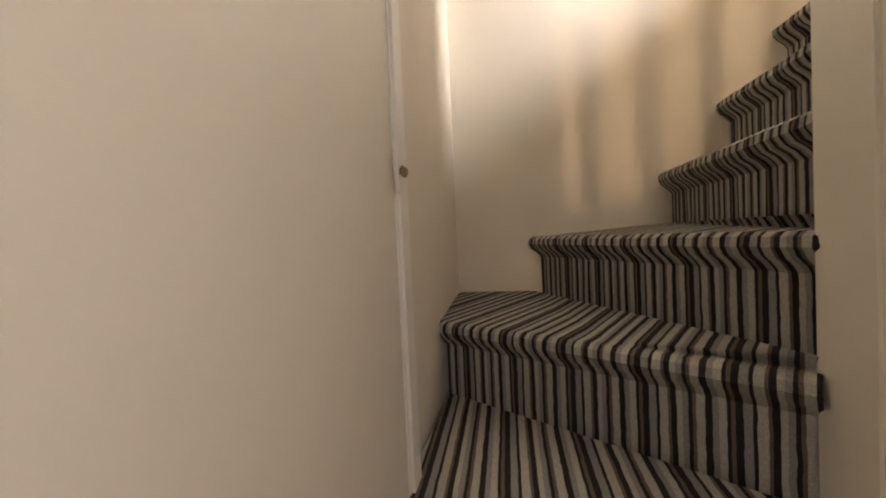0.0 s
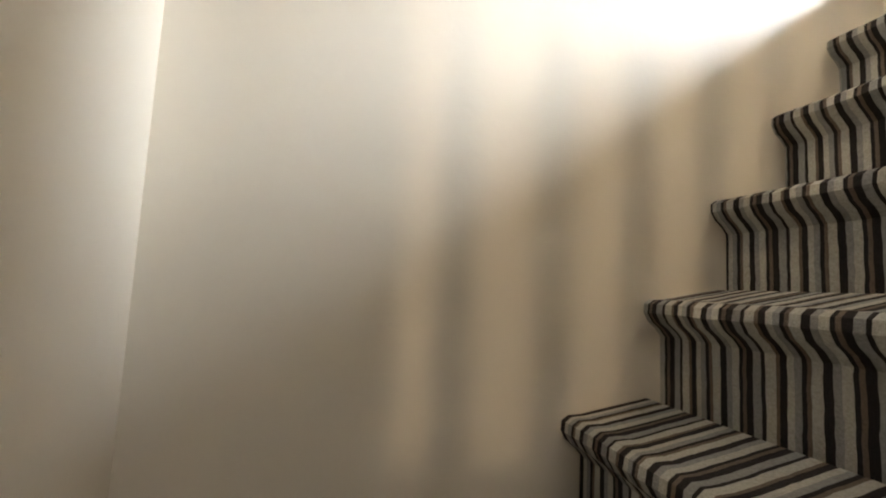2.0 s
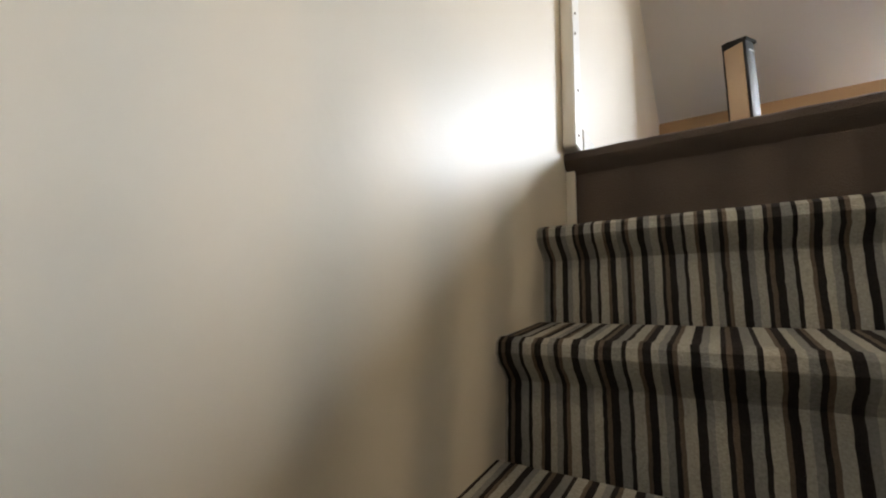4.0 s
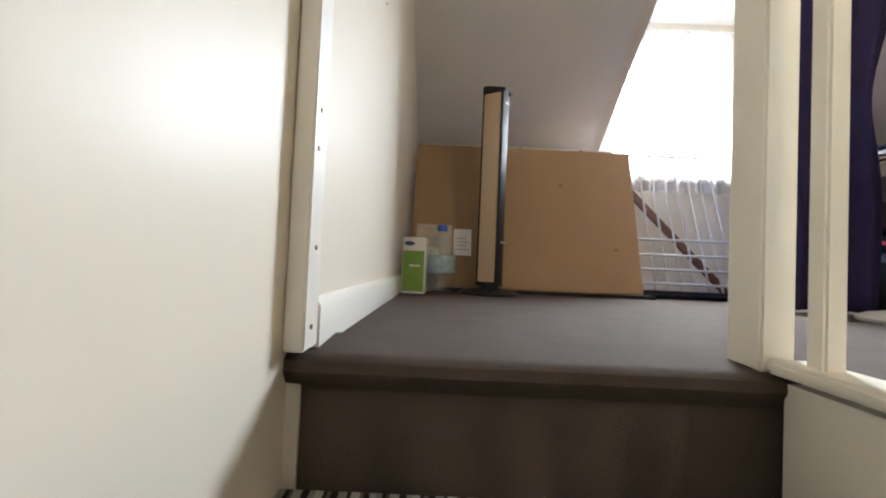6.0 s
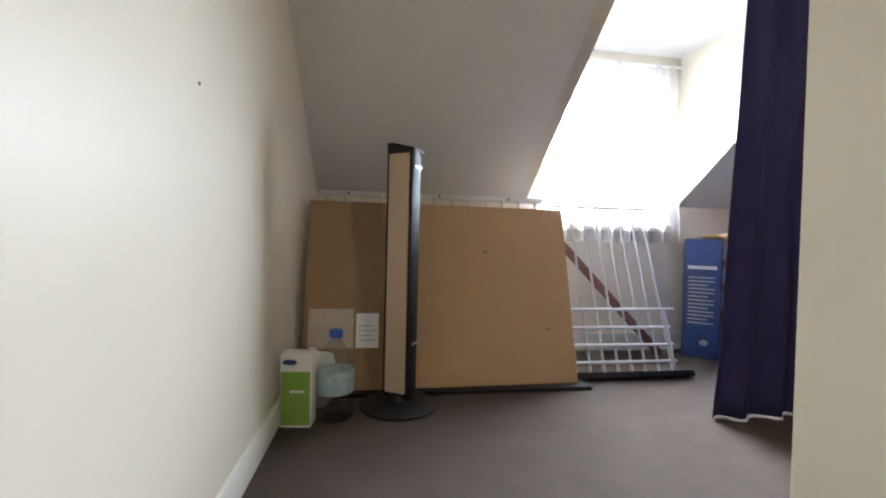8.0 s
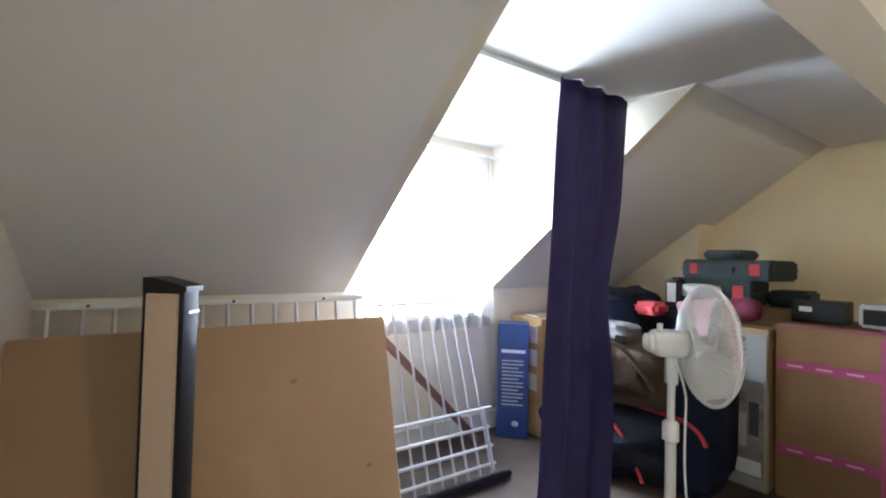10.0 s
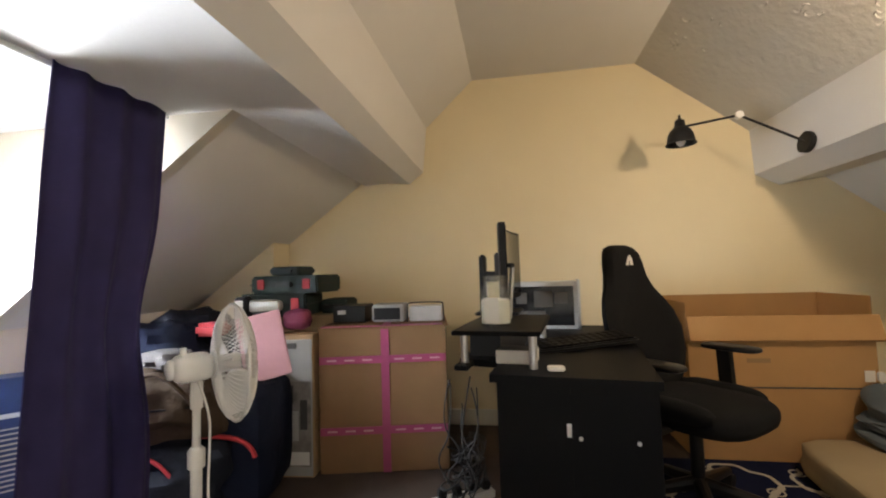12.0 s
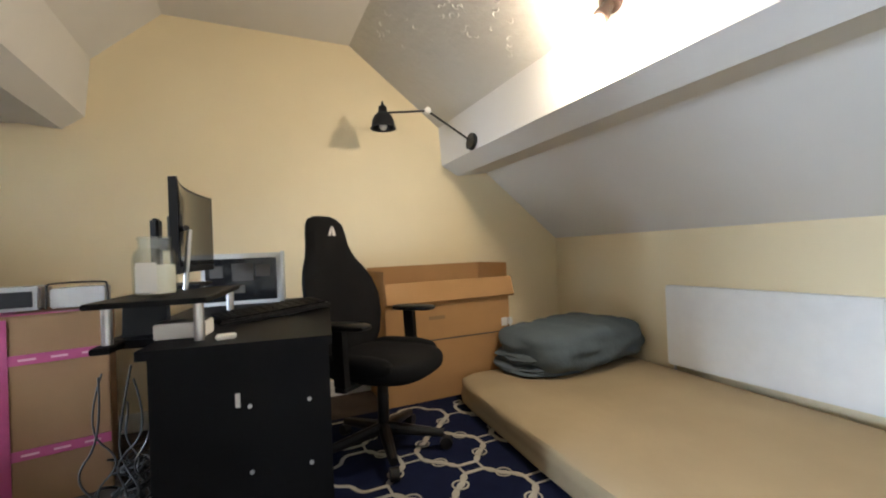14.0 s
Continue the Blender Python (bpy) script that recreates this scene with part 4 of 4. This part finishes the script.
for i in range(6):
    x, y = 2.50 + rng.uniform(-0.06, 0.3), rng.uniform(-0.06, 0.10)
    pts = [(x, y, 0.70 - 0.3 * rng.random())]
    for j in range(4):
        pts.append((x + rng.uniform(-0.04, 0.05), min(0.13, max(-0.1, y + rng.uniform(-0.08, 0.08))), 0.40 - j * 0.11))
    pts.append((x + rng.uniform(-0.1, 0.1), y, 0.012))
    tagged(wire("cable", pts, 0.0035, CABLE), "loose dark cable hanging behind the desk", "cable", "cables behind the desk")
for i in range(24):
    a = rng.uniform(0, 6)
    cx, cy = 2.82 + rng.uniform(-0.22, 0.3), rng.uniform(-0.02, 0.09)
    pts = [(cx + 0.11 * math.cos(a + k) , cy + 0.055 * math.sin(a + k), 0.008 + 0.022 * k + rng.uniform(0, 0.03)) for k in range(7)]
    tagged(wire("cable", pts, 0.005, CABLE), "tangled dark cable on the floor", "cable", "cables behind the desk")

# ---- chair ----
chair = thing("gaming_chair", pose(2.72, -1.03, 0.012, 0, 0, 220) @ Matrix.Diagonal((1, 1, 0.98, 1)), "black fabric gaming chair on castors", "chair")
part("seat", cushion(0.02, 0, 0.455, 0.27, 0.25, 0.072, 3.2, 32), FABRIC, chair)
def seat_back(rows, seg=14):
    """A padded back: rows of height, half width, thickness and forward curl of the sides."""
    bm = bmesh.new()
    rings = []
    for z, w, th, curl in rows:
        lean_x = -0.22 - (z - 0.46) * 0.17
        front = [(-1 + 2 * k / seg) for k in range(seg + 1)]
        ring_ = [bm.verts.new((lean_x + curl * abs(u) ** 2.5 + 0.5 * th * math.sqrt(max(0.0, 1 - u ** 4)), u * w, z)) for u in front]
        ring_ += [bm.verts.new((lean_x + curl * abs(u) ** 2.5 - 0.5 * th * math.sqrt(max(0.0, 1 - u ** 4)) - 0.002, u * w, z)) for u in reversed(front)]
        rings.append(ring_)
    n = len(rings[0])
    for a, b in zip(rings, rings[1:]):
        for k in range(n):
            bm.faces.new((a[k], a[(k + 1) % n], b[(k + 1) % n], b[k]))
    bm.faces.new(rings[0][::-1])
    bm.faces.new(rings[-1])
    bmesh.ops.recalc_face_normals(bm, faces=bm.faces)
    return bm


back = part("backrest", seat_back([(0.44, 0.17, 0.07, 0.02), (0.47, 0.215, 0.10, 0.03), (0.56, 0.255, 0.11, 0.06), (0.66, 0.28, 0.11, 0.075), (0.78, 0.29, 0.11, 0.075), (0.87, 0.272, 0.105, 0.06),
                                   (0.94, 0.235, 0.10, 0.04), (1.00, 0.185, 0.095, 0.02), (1.06, 0.155, 0.095, 0.01), (1.13, 0.140, 0.10, 0.01), (1.18, 0.125, 0.095, 0.01), (1.21, 0.10, 0.075, 0.0), (1.225, 0.06, 0.04, 0.0)]), FABRIC, chair)
for s in (-1, 1):
    part("bolster", cushion(0.0, s * 0.215, 0.485, 0.20, 0.05, 0.05, 3, 20), FABRIC, chair)
    arm = part("armrest", cushion(0.02, s * 0.31, 0.69, 0.13, 0.05, 0.016, 4, 20), BLACKP, chair)
    part("arm_post", prism([(-0.03, 0.42), (0.03, 0.42), (0.02, 0.68), (-0.04, 0.68)], "y", s * 0.31 - 0.018, s * 0.31 + 0.018), BLACKP, arm)
    part("arm_bracket", box(-0.03, min(s * 0.20, s * 0.33), 0.395, 0.03, max(s * 0.20, s * 0.33), 0.42, 0.004), BLACKP, arm)
bm = prism([(-0.045, 1.10), (-0.012, 1.10), (-0.002, 1.165), (-0.02, 1.14)], "x", -0.290, -0.282)
prism([(-0.002, 1.10), (0.03, 1.10), (0.018, 1.15), (0.004, 1.17)], "x", -0.290, -0.282, bm)
part("emblem", bm, PAPER, back, "small pale stitched emblem")
part("column", tube((0, 0, 0.10), (0, 0, 0.40), 0.028), BLACKP, chair)
part("tilt_plate", box(-0.12, -0.10, 0.385, 0.12, 0.10, 0.412, 0.006), BLACKP, chair)
for k in range(5):
    a = 2 * math.pi * k / 5 + 0.4
    leg = part("leg", tube((0.02 * math.cos(a), 0.02 * math.sin(a), 0.115), (0.30 * math.cos(a), 0.30 * math.sin(a), 0.08), 0.032, 0.02, 10), BLACKP, chair)
    c, s_ = math.cos(a), math.sin(a)
    part("castor", tube((0.31 * c - 0.02 * s_, 0.31 * s_ + 0.02 * c, 0.032), (0.31 * c + 0.02 * s_, 0.31 * s_ - 0.02 * c, 0.032), 0.030, seg=16), BLACKP, leg)

# ---- big open box, bed, radiator ----
big = thing("open_cardboard_box", pose(3.26, -1.22, 0, 0, 0, 0), "large open orange-brown cardboard box with folded flaps", "cardboard box")
W, H, Dp = 0.94, 0.84, 0.42
part("front_panel", box(0, -W, 0, 0.008, 0, 0.66, 0.002), CARD2, big)
part("back_panel", box(Dp, -W, 0, Dp + 0.008, 0, 0.90, 0.002), CARD2, big)
part("side_panel", box(0.009, -W, 0, Dp - 0.001, -W + 0.008, 0.90, 0.002), CARD2, big)
part("side_panel", box(0.009, -0.008, 0, Dp - 0.001, 0, 0.88, 0.002), CARD2, big)
part("inner_floor", box(0.009, -W + 0.009, 0.55, Dp - 0.001, -0.009, 0.56), CARDIN, big)
fl = prism([(0.004, 0.66), (-0.035, 0.66), (-0.045, 0.67), (-0.008, 0.80), (0.004, 0.80)], "y", -W - 0.02, 0.0)
part("front_flap", fl, CARD2, big, "flap folded down over the front")
part("seam", box(-0.003, -W, 0.40, -0.0005, 0, 0.408), DARKG, big)
part("print_mark", box(-0.003, -0.42, 0.54, -0.001, -0.30, 0.565), CARDIN, big)
part("sticker", box(-0.003, -0.92, 0.44, -0.001, -0.87, 0.50), PAPER, big)

rug = thing("rug", pose(0, 0, 0.0), "navy rug with cream lattice pattern", "rug")
part("rug_base", box(1.35, -2.45, 0.001, 3.25, -0.72, 0.010, 0.003), NAVY, rug)


def band(points, w, z, closed=True):
    """A flat raised band of pile along a line of points."""
    bm = bmesh.new()
    n = len(points)
    lo, hi = [], []
    for i, p in enumerate(points):
        a, b = Vector(points[i - 1] if closed or i else p), Vector(points[(i + 1) % n] if closed or i < n - 1 else p)
        d = (b - a).normalized()
        nn = Vector((-d.y, d.x)) * w / 2
        q = Vector(p)
        lo.append(bm.verts.new((q.x - nn.x, q.y - nn.y, z)))
        hi.append(bm.verts.new((q.x + nn.x, q.y + nn.y, z)))
    for i in range(n if closed else n - 1):
        j = (i + 1) % n
        bm.faces.new((lo[i], lo[j], hi[j], hi[i]))
    r = bmesh.ops.extrude_face_region(bm, geom=bm.faces[:])
    bmesh.ops.translate(bm, verts=[v for v in r["geom"] if isinstance(v, bmesh.types.BMVert)], vec=(0, 0, 0.0025))
    bmesh.ops.recalc_face_normals(bm, faces=bm.faces)
    return bm


cw, rh = 0.43, 0.215
for i in range(5):
    for j in range(9):
        cx = 1.50 + i * cw + (cw / 2 if j % 2 else 0)
        cy = -2.40 + j * rh
        if cx > 3.1 or cy > -0.86:
            continue
        pts = []
        for k in range(72):
            a = 2 * math.pi * k / 72
            r = 1 + 0.09 * math.cos(4 * a) - 0.05 * math.cos(8 * a)
            pts.append((cx + 0.172 * r * math.cos(a), cy + 0.160 * r * math.sin(a)))
        part("lattice_loop", band(pts, 0.011 + 0.008 * (j % 2), 0.0095 + 0.0006 * (j % 2)), RUGW, rug)
        for sx in (-1, 1):
            c0 = (cx + sx * 0.1075, cy + 0.1075)
            if c0[0] < 3.18 and c0[1] < -0.8:
                ring_pts = [(c0[0] + 0.034 * math.cos(2 * math.pi * k / 24), c0[1] + 0.034 * math.sin(2 * math.pi * k / 24)) for k in range(24)]
                part("lattice_ring", band(ring_pts, 0.008, 0.0108), RUGW, rug)

bed = thing("mattress", pose(2.18, -2.24, 0.012, 0, 0, -5), "low mattress with a rumpled beige sheet on the floor", "mattress")
bm = cushion(0, 0, 0.085, 0.985, 0.685, 0.085, 9, 64, 0.012, 2)
part("mattress_body", bm, SHEET, bed)
part("under_board", box(-0.94, -0.65, -0.001, 0.94, 0.65, 0.02, 0.004), NAVY, bed)

duv = thing("folded_duvet", pose(3.02, -2.46, 0.17, 0, 0, 8), "folded grey blue duvet on the mattress", "duvet")


def quilt(cx, cy, z0, sx, sy, h, seed, seg=72):
    bm = cushion(cx, cy, z0 + h / 2, sx, sy, h / 2, 3.6, seg, 0.08, seed)
    bm.normal_update()
    for v in bm.verts:
        if v.co.z < z0 + 0.02:
            continue
        q = v.co + Vector((seed, 0, 0))
        crease = 1 - abs(noise.noise(Vector((q.x * 4, q.y * 9, q.z * 6)))) * 2
        v.co += v.normal * (0.014 * noise.noise(q * 4) + 0.006 * noise.noise(q * 13) + 0.006 * math.cos(v.co.y * 34) - 0.012 * max(0, crease - 0.6))
    return bm


part("lower_fold", quilt(0.03, 0.05, 0.0, 0.28, 0.46, 0.09, 3), DUVET, duv)
part("middle_fold", quilt(0.03, 0.04, 0.065, 0.27, 0.46, 0.085, 12), DUVET, duv)
part("upper_fold", quilt(-0.02, -0.06, 0.022, 0.335, 0.525, 0.285, 7), DUVET, duv)
rd = thing("radiator", pose(1.50, KS, 0), "white flat panel radiator on the low wall", "radiator")
part("panel", box(0, 0.05, 0.20, 1.06, 0.085, 0.71, 0.008), WHITEM, rd)
part("back_panel", box(0.01, 0.012, 0.21, 1.05, 0.035, 0.70, 0.004), WHITEM, rd)
part("top_grille", box(0.0, 0.012, 0.711, 1.06, 0.083, 0.716, 0.002), WHITEM, rd)
for x in (0.1, 0.95):
    part("bracket", box(x, 0.001, 0.25, x + 0.03, 0.05, 0.65), WHITEM, rd)
part("pipe", tube((1.03, 0.05, 0.0), (1.03, 0.05, 0.21), 0.009), WHITEM, rd)

# ---- wall lamp and bulb ----
lamp = thing("wall_lamp", pose(0, 0, 0), "black hinged wall lamp fixed to the roof beam", "lamp")
M, J, Sx = Vector((3.18, -1.862, 1.745)), Vector((3.235, -1.56, 1.945)), Vector((3.28, -1.262, 1.915))
part("mount", tube(M + Vector((0, -0.01, 0.0)), M + Vector((0, 0.018, 0.004)), 0.058, seg=28), BLACKP, lamp)
part("lower_arm", tube(M, J, 0.007), BLACKP, lamp)
part("joint", tube(J + Vector((-0.014, 0, 0)), J + Vector((0.014, 0, 0)), 0.022), PLASTW, lamp, "round white joint")
part("upper_arm", tube(J, Sx, 0.007), BLACKP, lamp)
sh = part("shade", lathe([(0.020, 0.045), (0.026, 0.04), (0.030, 0.005), (0.034, 0.0), (0.056, -0.020), (0.070, -0.050), (0.076, -0.095), (0.084, -0.100), (0.083, -0.104), (0.073, -0.098), (0.066, -0.05), (0.052, -0.024), (0.01, -0.006)], 28, m=Matrix.Translation(Sx)), BLACKP, lamp)
part("knob", lathe([(0.012, 0.03), (0.018, 0.035), (0.018, 0.045), (0.008, 0.055), (0.006, 0.075)], 14, m=Matrix.Translation(Sx)), BLACKP, sh)
part("bulb", cushion(Sx.x, Sx.y, Sx.z - 0.085, 0.025, 0.025, 0.03, 2, 14), PAPER, sh)

cb = thing("ceiling_bulb", pose(0, 0, 0), "bare lit bulb in a brown batten holder on the sloped ceiling", "light bulb")
slope_in = Vector((0, S_CE[1] - S_UP[1], S_UP[0] - S_CE[0])).normalized()      # out of the slope, into the room
off = (BULB - Vector((BULB.x, *S_CE))).dot(slope_in)
BM = Matrix.Translation(BULB) @ slope_in.to_track_quat("Z", "Y").to_matrix().to_4x4()
part("rose", lathe([(0.050, -off), (0.052, -off + 0.006), (0.046, -off + 0.018), (0.030, -off + 0.024)], 28, m=BM), HOLDER, cb)
part("holder", lathe([(0.024, -off + 0.02), (0.026, -0.075), (0.032, -0.07), (0.033, -0.045), (0.030, -0.038), (0.022, -0.036)], 24, m=BM), HOLDER, cb, "brown bakelite lamp holder")
gl = part("glass", lathe([(0.018, -0.045), (0.022, -0.03), (0.034, -0.012), (0.038, 0.006), (0.034, 0.024), (0.020, 0.037), (0.004, 0.042)], 24, m=BM), glow, cb)
gl.visible_shadow = False

# ---- unseen window frame, added round the hall lamp ----
w2 = tagged(new("window_2_unseen"), "unseen white window frame added round the lower hall lamp", "window", kind="structure")
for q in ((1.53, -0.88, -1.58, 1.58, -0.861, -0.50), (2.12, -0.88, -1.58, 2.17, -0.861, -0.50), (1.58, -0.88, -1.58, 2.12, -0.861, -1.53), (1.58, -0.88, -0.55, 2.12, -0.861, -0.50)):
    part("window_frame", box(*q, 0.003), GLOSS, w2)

# ---- small marks ----
for y, z in ((0.62, 0.92), (0.30, 1.35)):
    single("wall_plug", cushion(0.021 if y > 0 else 0.001, y, z, 0.002, 0.0035, 0.004, 2, 10), CARDIN, "small filled screw hole in the painted wall", "wall plug", group="screw holes in the wall")
wk = thing("wall_socket_lead", pose(3.19, -2.10, 0.46), "white plug and lead beside the open box", "plug")
part("plug", box(-0.02, -0.03, 0, 0.01, 0.0, 0.05, 0.006), PLASTW, wk)
part("lead", tube((-0.005, -0.015, 0.0), (-0.005, -0.02, -0.28), 0.004), PLASTW, wk)
floor_lead = wire("fan_lead", [(2.2, 0.75, 0.006), (2.45, 0.55, 0.008), (2.6, 0.25, 0.008), (2.5, 0.02, 0.01), (2.3, 0.03, 0.02)], 0.004, PLASTW)
tagged(floor_lead, "thin white power lead lying on the carpet", "cable")
